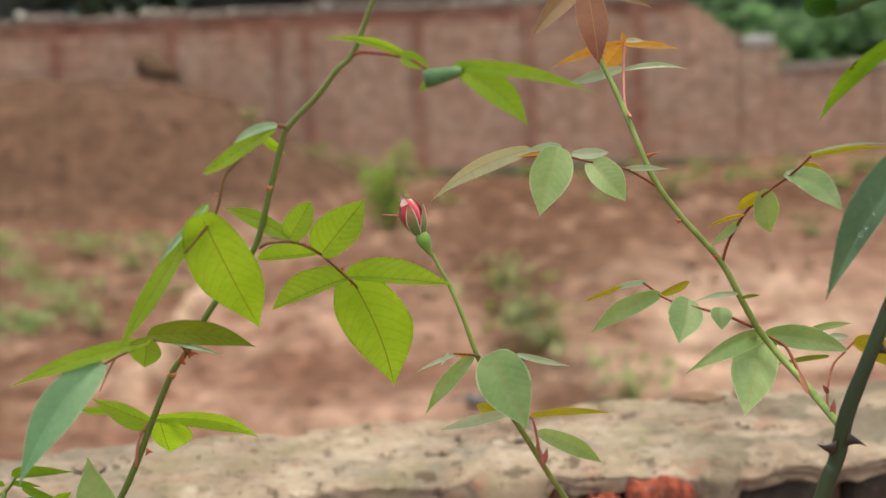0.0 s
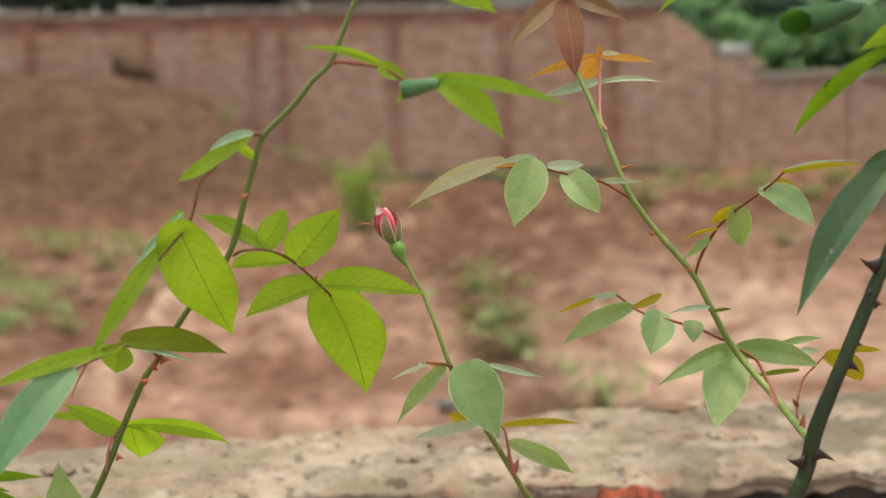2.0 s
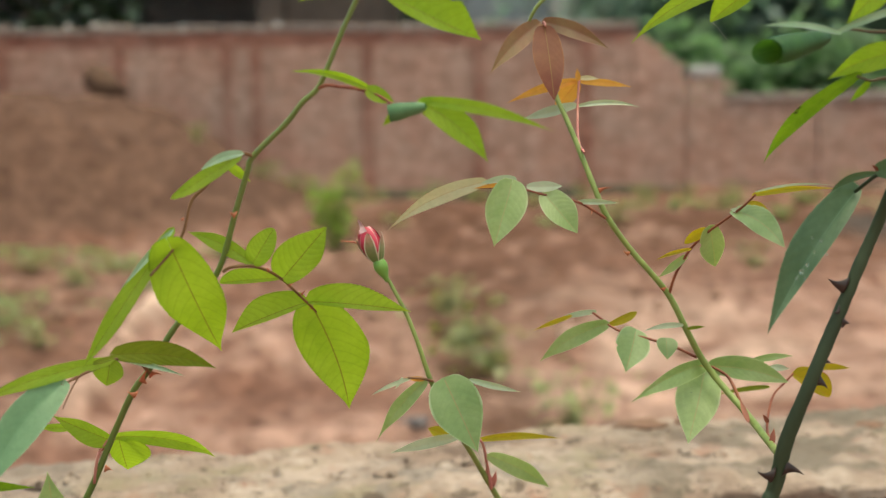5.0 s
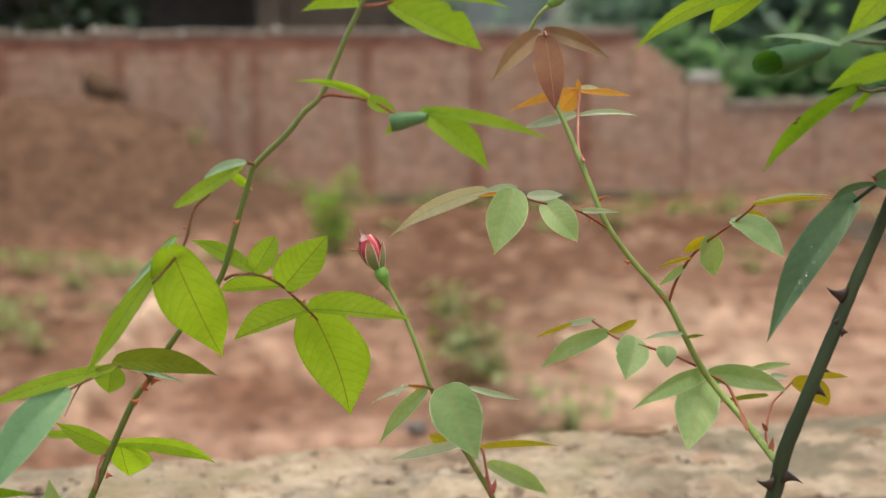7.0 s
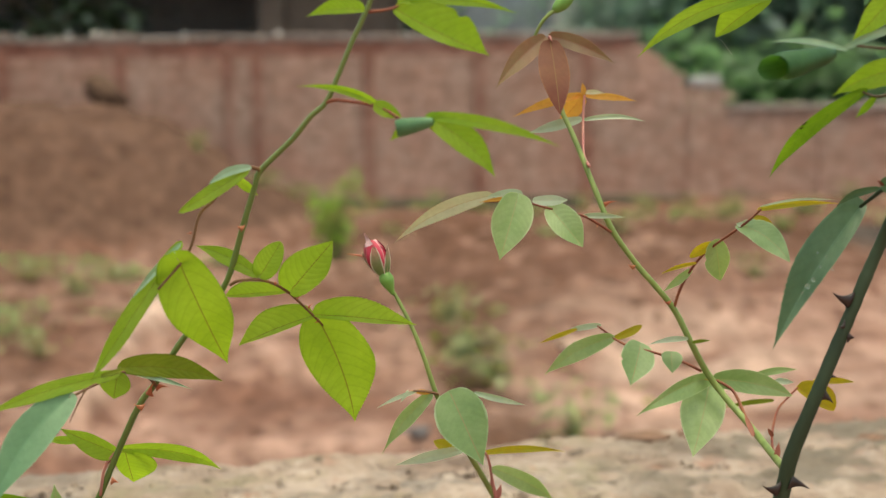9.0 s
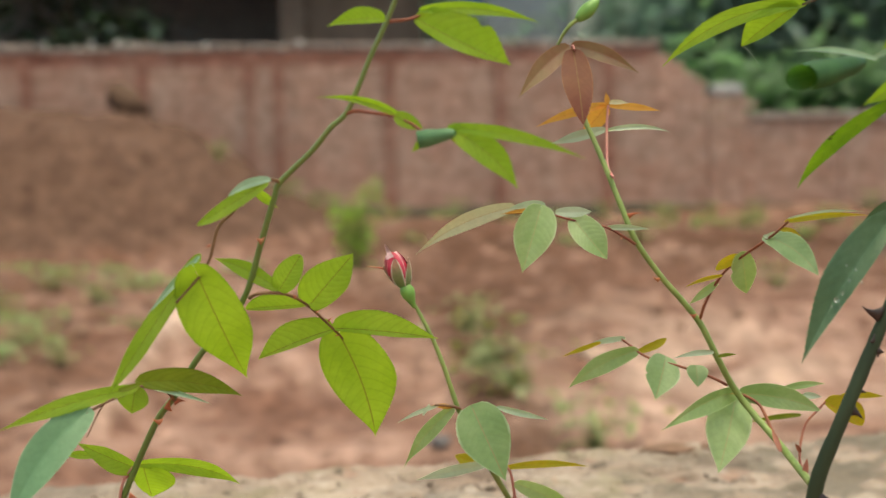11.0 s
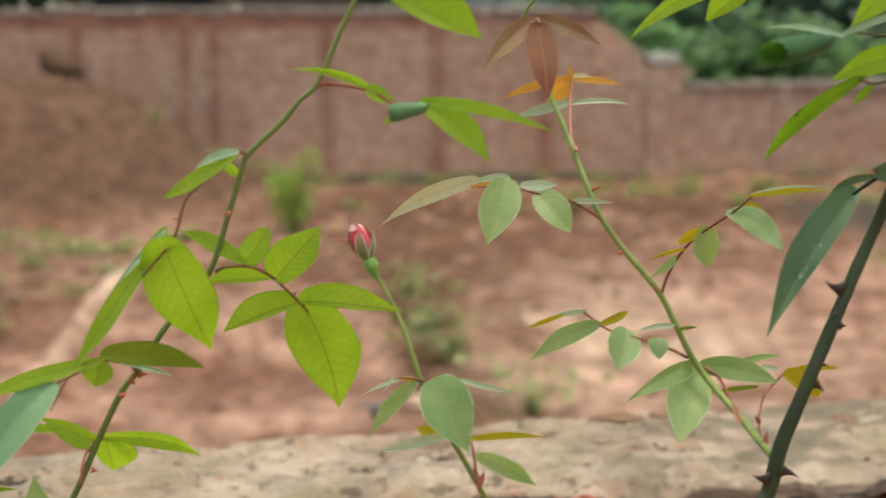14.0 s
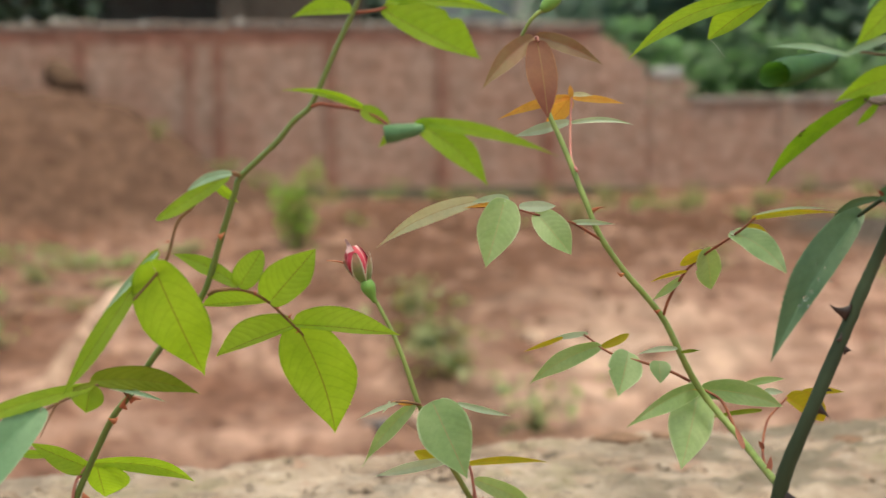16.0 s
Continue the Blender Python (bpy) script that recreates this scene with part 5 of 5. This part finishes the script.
leaflet(stalk_12, (0.2352, 0.7700, 1.1854), (0.2786, 0.7600, 1.1766), 0.0075, 0.0063, leaf_grey, bow=-0.0028, peak=0.42, point=0.65)
leaflet(stalk_12, (0.2630, 0.7800, 1.1853), (0.2901, 0.7850, 1.1870), 0.0026, 0.0019, leaf_grey, bow=-0.0010)
leaflet(stalk_12, (0.2764, 0.7900, 1.1673), (0.2444, 0.7900, 1.1633), 0.0016, 0.0016, leaf_olive, bow=0.0013)
leaflet(stalk_12, (0.2441, 0.7220, 1.1636), (0.2430, 0.7360, 1.1731), 0.0018, 0.0015, stalk_red)
stalk_13 = stalk("leaf_stalk", bush_2, [(0.2465, 0.6900, 1.1591), (0.2515, 0.7120, 1.1617), (0.2594, 0.7350, 1.1654), (0.2677, 0.7520, 1.1714), (0.2775, 0.7650, 1.1745), (0.2852, 0.7700, 1.1796)], 0.0008, 0.0006, stalk_red)
leaflet(stalk_13, (0.2852, 0.7700, 1.1793), (0.3074, 0.7700, 1.1650), 0.0101, 0.0028, leaf_yellow, peak=0.55, point=0.45)
leaflet(stalk_13, (0.2947, 0.7700, 1.1824), (0.3197, 0.7700, 1.1817), 0.0032, 0.0009, leaf_yellow, peak=0.5)
leaflet(stalk_13, (0.2722, 0.7700, 1.1841), (0.2831, 0.7700, 1.1824), 0.0019, 0.0019, leaf_pale)
leaflet(stalk_13, (0.2544, 0.7200, 1.1634), (0.2514, 0.7200, 1.1683), 0.0012, 0.0012, stalk_red)
leaflet(stalk_13, (0.2465, 0.6900, 1.1579), (0.2498, 0.6950, 1.1670), 0.0017, 0.0017, stalk_red)
stalk_14 = stalk("leaf_stalk", bush_2, [(0.2914, 0.6360, 1.3027), (0.2849, 0.6340, 1.3055), (0.2792, 0.6340, 1.3056), (0.2774, 0.6420, 1.3017), (0.2755, 0.6530, 1.2961)], 0.0012, 0.0009, cane_dark)
leaflet(stalk_14, (0.2765, 0.6550, 1.2959), (0.2200, 0.6150, 1.2330), 0.0057, 0.0136, leaf_dark, bow=0.0037, peak=(0.35, 0.52), point=0.95, fold=0.25)
leaflet(stalk_14, (0.2783, 0.6360, 1.3060), (0.2612, 0.6500, 1.2955), 0.0019, 0.0021, leaf_dark, bow=0.0029)
leaflet(stalk_14, (0.2787, 0.6320, 1.3076), (0.3118, 0.6000, 1.3142), 0.0074, 0.0058, leaf_dark, peak=0.42, fold=0.12)
leaflet(stalk_14, (0.2784, 0.6320, 1.3079), (0.2744, 0.6300, 1.3108), 0.0008, 0.0008, stalk_red)
stalk_15 = stalk("leaf_stalk", bush_2, [(0.2892, 0.6100, 1.3498), (0.2736, 0.6120, 1.3518), (0.2668, 0.6140, 1.3508), (0.2604, 0.6150, 1.3530)], 0.0010, 0.0006, twig_olive)
leaflet(stalk_15, (0.2610, 0.6150, 1.3530), (0.2328, 0.6650, 1.3104), 0.0039, 0.0045, leaf_spot, bow=0.0055, peak=0.42)
leaflet(stalk_15, (0.2664, 0.6150, 1.3506), (0.2591, 0.6200, 1.3406), 0.0020, 0.0018, leaf_mid)
leaflet(stalk_15, (0.2813, 0.6100, 1.3551), (0.2728, 0.6100, 1.3604), 0.0033, 0.0033, leaf_mid)
stalk_16 = stalk("leaf_stalk", bush_2, [(0.2886, 0.6100, 1.3519), (0.2838, 0.6050, 1.3630), (0.2724, 0.6000, 1.3717), (0.2603, 0.6000, 1.3728), (0.2500, 0.6050, 1.3746)], 0.0010, 0.0006, twig_olive)
leaflet(stalk_16, (0.2918, 0.6100, 1.3636), (0.2483, 0.6200, 1.3513), 0.0061, 0.0066, leaf_lime_lit, bow=0.0043, peak=0.52)
leaflet(stalk_16, (0.2479, 0.6050, 1.3721), (0.2155, 0.6200, 1.3761), 0.0013, 0.0015, leaf_mist, bow=0.0023)
leaflet(stalk_16, (0.2482, 0.6050, 1.3731), (0.2860, 0.5900, 1.3865), 0.0017, 0.0017, leaf_mist, bow=-0.0015)
leaflet(stalk_16, (0.2757, 0.6000, 1.4032), (0.2513, 0.6050, 1.3764), 0.0060, 0.0069, leaf_lime, peak=0.5)
leaflet(stalk_16, (0.2604, 0.6000, 1.4060), (0.2543, 0.6000, 1.3910), 0.0022, 0.0022, leaf_deep)
leaflet(stalk_16, (0.2918, 0.6200, 1.3431), (0.3007, 0.6200, 1.3303), 0.0043, 0.0043, leaf_lime)
rolled_leaf(stalk_16, (0.2131, 0.6000, 1.3639), (0.2496, 0.6250, 1.3710), 0.0066, leaf_curl)
stalk_17 = stalk("leaf_stalk", bush_2, [(0.2788, 0.5920, 1.4132), (0.2702, 0.6200, 1.4076), (0.2577, 0.6600, 1.4087), (0.2522, 0.7200, 1.4036)], 0.0012, 0.0007, twig_olive)
leaflet(stalk_17, (0.2522, 0.7220, 1.4034), (0.1820, 0.7400, 1.3721), 0.0048, 0.0051, leaf_lime, bow=0.0090, peak=0.5)
leaflet(stalk_17, (0.2494, 0.7220, 1.4028), (0.2240, 0.7350, 1.3826), 0.0045, 0.0090, leaf_lime, bow=0.0012, peak=(0.45, 0.6), point=0.7)
thread = stalk("spider_thread", bush_2, [(0.2243, 0.7350, 1.3829), (0.2274, 0.7350, 1.3807), (0.2313, 0.7350, 1.3758), (0.2335, 0.7350, 1.3730)], 0.0001, 7e-05, silk)

# the bud and its stem
bud_stem = stalk("bud_stem", bush_2, [(0.2087, 0.7700, 0.0000), (0.2499, 0.8300, 0.4953), (0.2005, 0.8450, 0.8985), (0.1382, 0.8300, 1.0516), (0.1123, 0.8100, 1.1024), (0.0957, 0.7880, 1.1345), (0.0836, 0.7700, 1.1572), (0.0717, 0.7570, 1.1825), (0.0679, 0.7560, 1.1933), (0.0636, 0.7560, 1.2070), (0.0582, 0.7580, 1.2217), (0.0532, 0.7590, 1.2323), (0.0484, 0.7610, 1.2415), (0.0452, 0.7610, 1.2464)], 0.0021, 0.0010, cane_pale)
stalk_18 = stalk("leaf_stalk", bush_2, [(0.0715, 0.7530, 1.1853), (0.0657, 0.7480, 1.1879), (0.0573, 0.7450, 1.1894)], 0.0009, 0.0006, stalk_brown)
leaflet(stalk_18, (0.0784, 0.7520, 1.1857), (0.0953, 0.7380, 1.1474), 0.0144, 0.0144, leaf_sage, peak=0.33, lobe=0.03, point=0.9, fold=0.12, sag=0.04)
leaflet(stalk_18, (0.0668, 0.7500, 1.1858), (0.0395, 0.7600, 1.1495), 0.0046, 0.0046, leaf_grey, bow=0.0025, point=1.6, fold=0.3)
leaflet(stalk_18, (0.0587, 0.7470, 1.1883), (0.0363, 0.7450, 1.1797), 0.0012, 0.0012, leaf_pale, bow=0.0012)
leaflet(stalk_18, (0.0667, 0.7490, 1.1873), (0.0552, 0.7470, 1.1890), 0.0015, 0.0015, leaf_orange)
leaflet(stalk_18, (0.0542, 0.7460, 1.1893), (0.0499, 0.7450, 1.1829), 0.0009, 0.0009, leaf_pale)
leaflet(stalk_18, (0.0932, 0.7550, 1.1849), (0.1233, 0.7650, 1.1746), 0.0019, 0.0019, leaf_pale, fold=0.4)
stalk_19 = stalk("leaf_stalk", bush_2, [(0.1100, 0.8050, 1.1061), (0.1072, 0.8000, 1.1211), (0.1024, 0.7900, 1.1403), (0.0923, 0.7900, 1.1424)], 0.0011, 0.0006, stalk_pink)
leaflet(stalk_19, (0.0892, 0.7900, 1.1431), (0.0494, 0.8150, 1.1280), 0.0030, 0.0039, leaf_pale, bow=0.0007, peak=0.4)
leaflet(stalk_19, (0.0856, 0.7950, 1.1420), (0.0718, 0.8000, 1.1463), 0.0042, 0.0042, leaf_yellow, point=0.6)
leaflet(stalk_19, (0.1018, 0.7900, 1.1407), (0.1521, 0.8000, 1.1371), 0.0023, 0.0023, leaf_yellow, bow=-0.0026)
leaflet(stalk_19, (0.1082, 0.7970, 1.1289), (0.1495, 0.8300, 1.0980), 0.0057, 0.0057, leaf_grey, bow=-0.0023, peak=0.42)
leaflet(stalk_19, (0.1090, 0.8050, 1.1090), (0.1061, 0.8000, 1.1218), 0.0020, 0.0020, stalk_pink)
leaflet(stalk_19, (0.1107, 0.8050, 1.1075), (0.1126, 0.8000, 1.1188), 0.0020, 0.0016, stalk_pink)
rose_bud(bush_2, (0.0456, 0.7610, 1.2458), (0.0343, 0.7640, 1.2732))
water_drop(bush_2, (0.2392, 0.6240, 1.2610), 0.00125)
water_drop(bush_2, (0.2419, 0.6240, 1.2642), 0.00088)
water_drop(bush_2, (0.2368, 0.6240, 1.2578), 0.00065)
water_drop(bush_2, (0.2454, 0.6240, 1.2701), 0.00070)
water_drop(bush_2, (0.2483, 0.6240, 1.2752), 0.00055)
water_drop(bush_2, (0.2409, 0.6240, 1.2577), 0.00055)
water_drop(bush_2, (0.2439, 0.6240, 1.2772), 0.00050)
water_drop(bush_2, (0.2344, 0.6240, 1.2534), 0.00050)
water_drop(bush_2, (0.2512, 0.6240, 1.2689), 0.00055)
water_drop(bush_2, (0.2334, 0.6240, 1.2488), 0.00045)
water_drop(bush_2, (0.2140, 0.7520, 1.1643), 0.00060)
water_drop(bush_2, (0.2118, 0.7520, 1.1601), 0.00045)
water_drop(bush_2, (0.2195, 0.7520, 1.1741), 0.00045)
water_drop(bush_2, (0.2168, 0.7520, 1.1556), 0.00042)


# ---- weeds, stones ----
def weed(seed, height, spread, leaves, mat, size):
    r = random.Random(seed)
    thing = plant("weed", (0, 0, 0), "green leafy weed growing in bare earth", "weed", "weeds on the ground")
    bm = bmesh.new()
    tips = []
    for _ in range(6):
        a, h = r.uniform(0, 6.28), height * r.uniform(0.6, 1.0)
        line = spline([(0, 0, -0.02), (spread * 0.3 * math.cos(a), spread * 0.3 * math.sin(a), h * 0.5), (spread * 0.8 * math.cos(a), spread * 0.8 * math.sin(a), h)], 4)
        tube(bm, line, 0.006, 0.002, 5)
        tips.append(line)
    tagged(part("stem", bm, cane_weed, thing), kind="stuff")
    bm = bmesh.new()
    uv = bm.loops.layers.uv.new("UVMap")
    for _ in range(leaves):
        c = r.choice(r.choice(tips)[1:]) + Vector((r.gauss(0, spread * 0.25), r.gauss(0, spread * 0.25), r.gauss(0, height * 0.07)))
        c.z = max(c.z, 0.02)
        a = r.uniform(0, 6.28)
        d = Vector((math.cos(a), math.sin(a), r.uniform(-0.7, 0.3))).normalized()
        s = d.cross(Vector((0, 0, 1))).normalized()
        up = s.cross(d)
        k = size * r.uniform(0.6, 1.3)
        pts = [c, c + d * k * 0.45 + s * k * 0.28 + up * k * 0.06, c + d * k - up * k * 0.1, c + d * k * 0.45 - s * k * 0.28 + up * k * 0.06]
        fa = bm.faces.new([bm.verts.new(q) for q in pts])
        for lp, q in zip(fa.loops, ((0, 0.5), (0.45, 0.9), (1, 0.5), (0.45, 0.1))):
            lp[uv].uv = q
    tagged(part("foliage", bm, mat, thing), kind="stuff")
    return thing


kinds = [weed(1, 0.15, 0.36, 120, weed_leaf, 0.085), weed(2, 0.20, 0.28, 110, weed_leaf, 0.09), weed(3, 0.11, 0.42, 120, weed_leaf, 0.08)]
dull = [weed(5, 0.22, 0.34, 70, weed_dull, 0.09), weed(6, 0.30, 0.24, 60, weed_dull, 0.10)]
tall = weed(4, 0.74, 0.19, 170, weed_fresh, 0.12)
tall.location = (0.03, 11.05, land(0.03, 11.05))
tagged(tall, "tall leafy green weed before the brick wall")
SPOTS = [(-3.1, 10.8), (-2.9, 8.5), (-1.9, 7.5), (-2.4, 9.3), (-3.3, 9.6), (-2.0, 8.6), (-2.7, 10.1), (-1.6, 10.2), (-2.2, 10.9), (-3.0, 7.7),
         (-1.3, 10.7), (0.73, 7.4), (0.80, 6.7), (0.69, 8.1), (0.6, 12.2), (2.6, 12.6), (1.6, 14.8), (3.4, 15.2), (4.2, 14.6), (4.9, 13.2),
         (5.3, 12.9), (3.1, 10.0), (4.4, 9.4), (0.98, 5.6), (-0.75, 14.6), (0.0, 13.4), (2.2, 15.3), (5.6, 10.6), (-2.5, 8.0), (-3.5, 8.9), (-2.1, 9.9), (-1.7, 9.3), (-3.0, 9.1), (-1.9, 11.2), (-3.6, 10.4), (-2.6, 11.3), (-1.2, 9.4), (-0.9, 11.6)] + [(-3.5 + 2.3 * ((k * 0.618) % 1), 6.6 + 0.26 * k) for k in range(16)]
r = random.Random(9)
for k, (x, y) in enumerate(SPOTS):
    src = kinds[k % 3] if k < 11 or 32 < k < 38 or (k > 37 and k % 3 == 0) else dull[k % 2]
    m = pose(x, y, land(x, y), 0, 0, r.uniform(0, 360))
    if k < 3 or k in (11, 12):
        src.matrix_basis = m
    else:
        s = r.uniform(0.45, 0.95) if k < 28 else r.uniform(0.35, 0.6)
        ob = copy_thing(src, m)
        ob.scale = (s, s, s)

for k, (x, y) in enumerate(((4.5, 15.4), (3.5, 14.1), (3.9, 14.5), (5.1, 14.6), (4.2, 12.7), (3.0, 13.8), (2.1, 13.2), (1.0, 14.9), (5.9, 13.6))):
    ob = copy_thing(kinds[k % 3], pose(x, y, land(x, y), 0, 0, 47 * k))
    ob.scale = (0.5, 0.5, 0.7)
    tagged(ob, "low green weed before the foot of the brick wall")

for k, (x, y) in enumerate(((4.9, 10.4), (3.85, 8.3), (4.05, 8.8))):
    ob = copy_thing(kinds[k % 3], pose(x, y, land(x, y), 0, 0, 61 * k))
    ob.scale = (0.6, 0.6, 1.0)
    tagged(ob, "bushy green weed growing in bare earth")
for k in range(15):
    x, y = -0.4 + 0.46 * k + 0.2 * math.sin(5.0 * k), 14.9 + 0.6 * math.sin(3.1 * k)
    ob = copy_thing(dull[k % 2], pose(x, y, land(x, y), 0, 0, 71 * k))
    ob.scale = (0.55, 0.55, 0.8)
    tagged(ob, "dull green weed at the foot of the brick wall")

m = pose(-1.36, 14.4, land(-1.36, 14.4), 0, 0, 40)
ob = copy_thing(dull[0], m)
ob.scale = (0.4, 0.4, 0.9)
tagged(ob, "small dull green weed growing on the heap")

for x, y, rad, mat, label in ((0.30, 5.36, 0.05, stone_grey, "grey stone lying in the earth"), (0.49, 5.4, 0.05, clay, "pale stone lying in the earth"),
                              (0.325, 5.15, 0.04, stone_grey, "grey stone lying in the earth"), (1.25, 7.2, 0.07, clay, "pale stone lying in the earth"),
                              (-1.02, 10.2, 0.08, clay, "pale stone lying in the earth")):
    bm = bmesh.new()
    bmesh.ops.create_icosphere(bm, subdivisions=3, radius=rad)
    for v in bm.verts:
        v.co *= 1 + 0.3 * noise.noise(v.co / rad * 1.3 + Vector((x, y, 0)))
        v.co.z *= 0.7
    ob = part("stone", bm, mat, None, label)
    ob.location = (x, y, land(x, y) + rad * 0.3)
    tagged(ob, category="stone")


# ---- beyond the wall: trees, shed and house ----
def tree(seed, place, height, crown, base, leaves, mat, label, loose=0.26):
    r = random.Random(seed)
    thing = plant("tree", place, label, "tree", "trees beyond the wall")
    bm = bmesh.new()
    trunk = spline([(0, 0, -0.1), (r.uniform(-.1, .1), r.uniform(-.1, .1), height * 0.3), (r.uniform(-.3, .3), r.uniform(-.3, .3), height * 0.75)], 5)
    tube(bm, trunk, height * 0.035, height * 0.012, 9, 0.06, r)
    ends = []
    for k in range(11):
        q = trunk[2 + k % (len(trunk) - 3)]
        a = k * 2.4 + r.uniform(-.4, .4)
        reach = crown * r.uniform(0.55, 1.0)
        e = q + Vector((math.cos(a) * reach, math.sin(a) * reach, r.uniform(-0.05, 0.35) * height))
        limb = spline([q, q.lerp(e, 0.5) + Vector((0, 0, 0.08 * height)), e], 4)
        tube(bm, limb, height * 0.011, height * 0.003, 6, 0.05, r)
        ends += limb[3:]
    ob = tagged(part("trunk", bm, bark, thing), kind="stuff")
    ob.data.transform(Matrix.Translation(Vector(place)))
    bm = bmesh.new()
    uv = bm.loops.layers.uv.new("UVMap")
    knots = [r.choice(ends) + Vector((r.gauss(0, crown * .22), r.gauss(0, crown * .22), r.gauss(0, crown * .2))) for _ in range(leaves // 22)]
    knots += [Vector((r.uniform(-crown, crown), r.uniform(-crown, crown), r.uniform(base, height * 0.6))) for _ in range(leaves // 40)]
    for q in knots:
        for _ in range(22):
            c = q + Vector((r.gauss(0, loose), r.gauss(0, loose), r.gauss(0, loose)))
            a = r.uniform(0, 6.28)
            d = Vector((math.cos(a), math.sin(a), r.uniform(-0.9, 0.4))).normalized()
            s = d.cross(Vector((0, 0, 1))).normalized()
            k = r.uniform(0.18, 0.38)
            fa = bm.faces.new([bm.verts.new(v) for v in (c, c + d * k * .5 + s * k * .3, c + d * k, c + d * k * .5 - s * k * .3)])
            for lp, v in zip(fa.loops, ((0, 0.5), (0.5, 0.9), (1, 0.5), (0.5, 0.1))):
                lp[uv].uv = v
    ob = tagged(part("crown", bm, mat, thing), kind="stuff")
    ob.data.transform(Matrix.Translation(Vector(place)))
    return thing


for k, (x, y, h, c, b, nl, mat) in enumerate((
        (5.0, 18.4, 1.75, 1.2, 0.3, 3600, leaf_hedge), (6.4, 18.3, 1.7, 1.3, 0.3, 3900, leaf_hedge), (8.5, 18.5, 1.8, 1.3, 0.3, 3300, leaf_hedge), (2.7, 20.4, 2.5, 0.7, 0.6, 500, bush_leaf),
        (6.0, 21.0, 5.0, 1.9, 0.4, 3400, bush_leaf), (7.4, 20.5, 5.5, 2.0, 0.4, 3400, bush_leaf), (7.9, 24.5, 6.5, 2.4, 0.5, 3200, bush_leaf),
        (9.5, 24.0, 6.0, 2.3, 0.5, 2800, bush_leaf), (6.9, 25.5, 6.5, 1.9, 0.8, 2600, bush_leaf), (11.5, 20.5, 5.0, 2.0, 0.5, 2200, bush_leaf),
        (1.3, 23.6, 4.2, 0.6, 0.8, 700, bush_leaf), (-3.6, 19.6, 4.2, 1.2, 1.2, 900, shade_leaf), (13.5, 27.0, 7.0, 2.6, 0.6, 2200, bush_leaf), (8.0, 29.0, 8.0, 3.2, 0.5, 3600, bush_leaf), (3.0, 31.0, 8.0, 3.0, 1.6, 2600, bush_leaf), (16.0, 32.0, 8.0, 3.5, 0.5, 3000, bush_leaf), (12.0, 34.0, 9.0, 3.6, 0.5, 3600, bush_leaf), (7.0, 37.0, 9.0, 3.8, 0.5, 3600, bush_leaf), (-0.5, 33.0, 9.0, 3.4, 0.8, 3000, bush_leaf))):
    tree(60 + k, (x, y, 0.0), h, c, b, nl, mat, "leafy green tree behind the brick wall" if mat is not shade_leaf else "small tree beside the shed, its leaves coloured as in shade")

shed = plant("shed", (-5.0, 21.0, 0.0), "open-fronted dark shed with brick end pillar", "shed")
for name, dims, mat in (("back_wall", (-13.0, 0.9, 25.5, 25.75, -0.2, 3.6), dark_wall), ("side_wall", (-13.2, -13.0, 20.6, 25.75, -0.2, 3.6), dark_wall),
                        ("end_wall", (0.9, 1.1, 21.1, 25.75, -0.2, 3.6), brown_wall), ("roof", (-13.6, 1.6, 19.8, 26.2, 3.6, 3.72), roofing),
                        ("eave_board", (-13.6, 1.2, 20.7, 20.78, 3.3, 3.6), dark_wall), ("pillar", (-1.0, -0.62, 20.7, 21.1, -0.2, 3.6), brown_wall),
                        ("front_wall", (-0.615, 0.9, 20.9, 21.1, -0.2, 3.6), brown_wall),
                        ("pillar", (-9.2, -8.8, 20.8, 21.2, -0.2, 3.6), dark_wall), ("floor_slab", (-13.0, 0.9, 21.1, 25.5, -0.2, 0.06), dark_wall)):
    bm = bmesh.new()
    box(bm, *dims)
    bmesh.ops.bevel(bm, geom=bm.edges[:], offset=0.015, segments=1, affect="EDGES")
    part(name, bm, mat, shed, smooth=False)

house = plant("house", (2.9, 27.0, 0.0), "pale blue-grey plastered house with a blue board among trees", "house")
for name, dims, mat in (("wall", (2.6, 4.9, 27.0, 31.0, -0.2, 3.9), pale_wall), ("roof", (2.4, 5.1, 26.7, 31.2, 3.9, 4.05), roofing), ("pillar", (4.26, 4.72, 26.7, 26.99, -0.2, 3.89), white_stone),
                        ("window", (3.4, 4.2, 26.96, 27.02, 1.2, 3.0), dark_wall), ("board", (1.93, 2.52, 26.84, 26.94, 3.0, 3.8), blue_paint), ("post", (1.86, 1.92, 26.84, 26.94, -0.2, 3.85), roofing), ("post", (2.53, 2.59, 26.84, 26.94, -0.2, 3.85), roofing)):
    bm = bmesh.new()
    box(bm, *dims)
    bmesh.ops.bevel(bm, geom=bm.edges[:], offset=0.02, segments=1, affect="EDGES")
    part(name, bm, mat, house, smooth=False)

# white lumps added to make the bright dots along the coping
for k, (x, r) in enumerate(((-3.95, 0.055), (-2.86, 0.035), (-2.57, 0.042), (-0.55, 0.035), (-3.38, 0.028), (-1.6, 0.025), (1.4, 0.028), (2.5, 0.026), (-5.0, 0.03))):
    bm = bmesh.new()
    bmesh.ops.create_icosphere(bm, subdivisions=2, radius=r)
    for v in bm.verts:
        v.co *= 1 + 0.3 * noise.noise(v.co / r * 1.4 + Vector((k * 3.0, 0, 0)))
        v.co.z *= 0.75
    ob = part("stone", bm, white_stone, None, "small white lump lying on the wall coping")
    ob.location = (x, WALL + 0.04, 1.965 + r * 0.6)
    tagged(ob, category="stone", group="white stones on the coping")
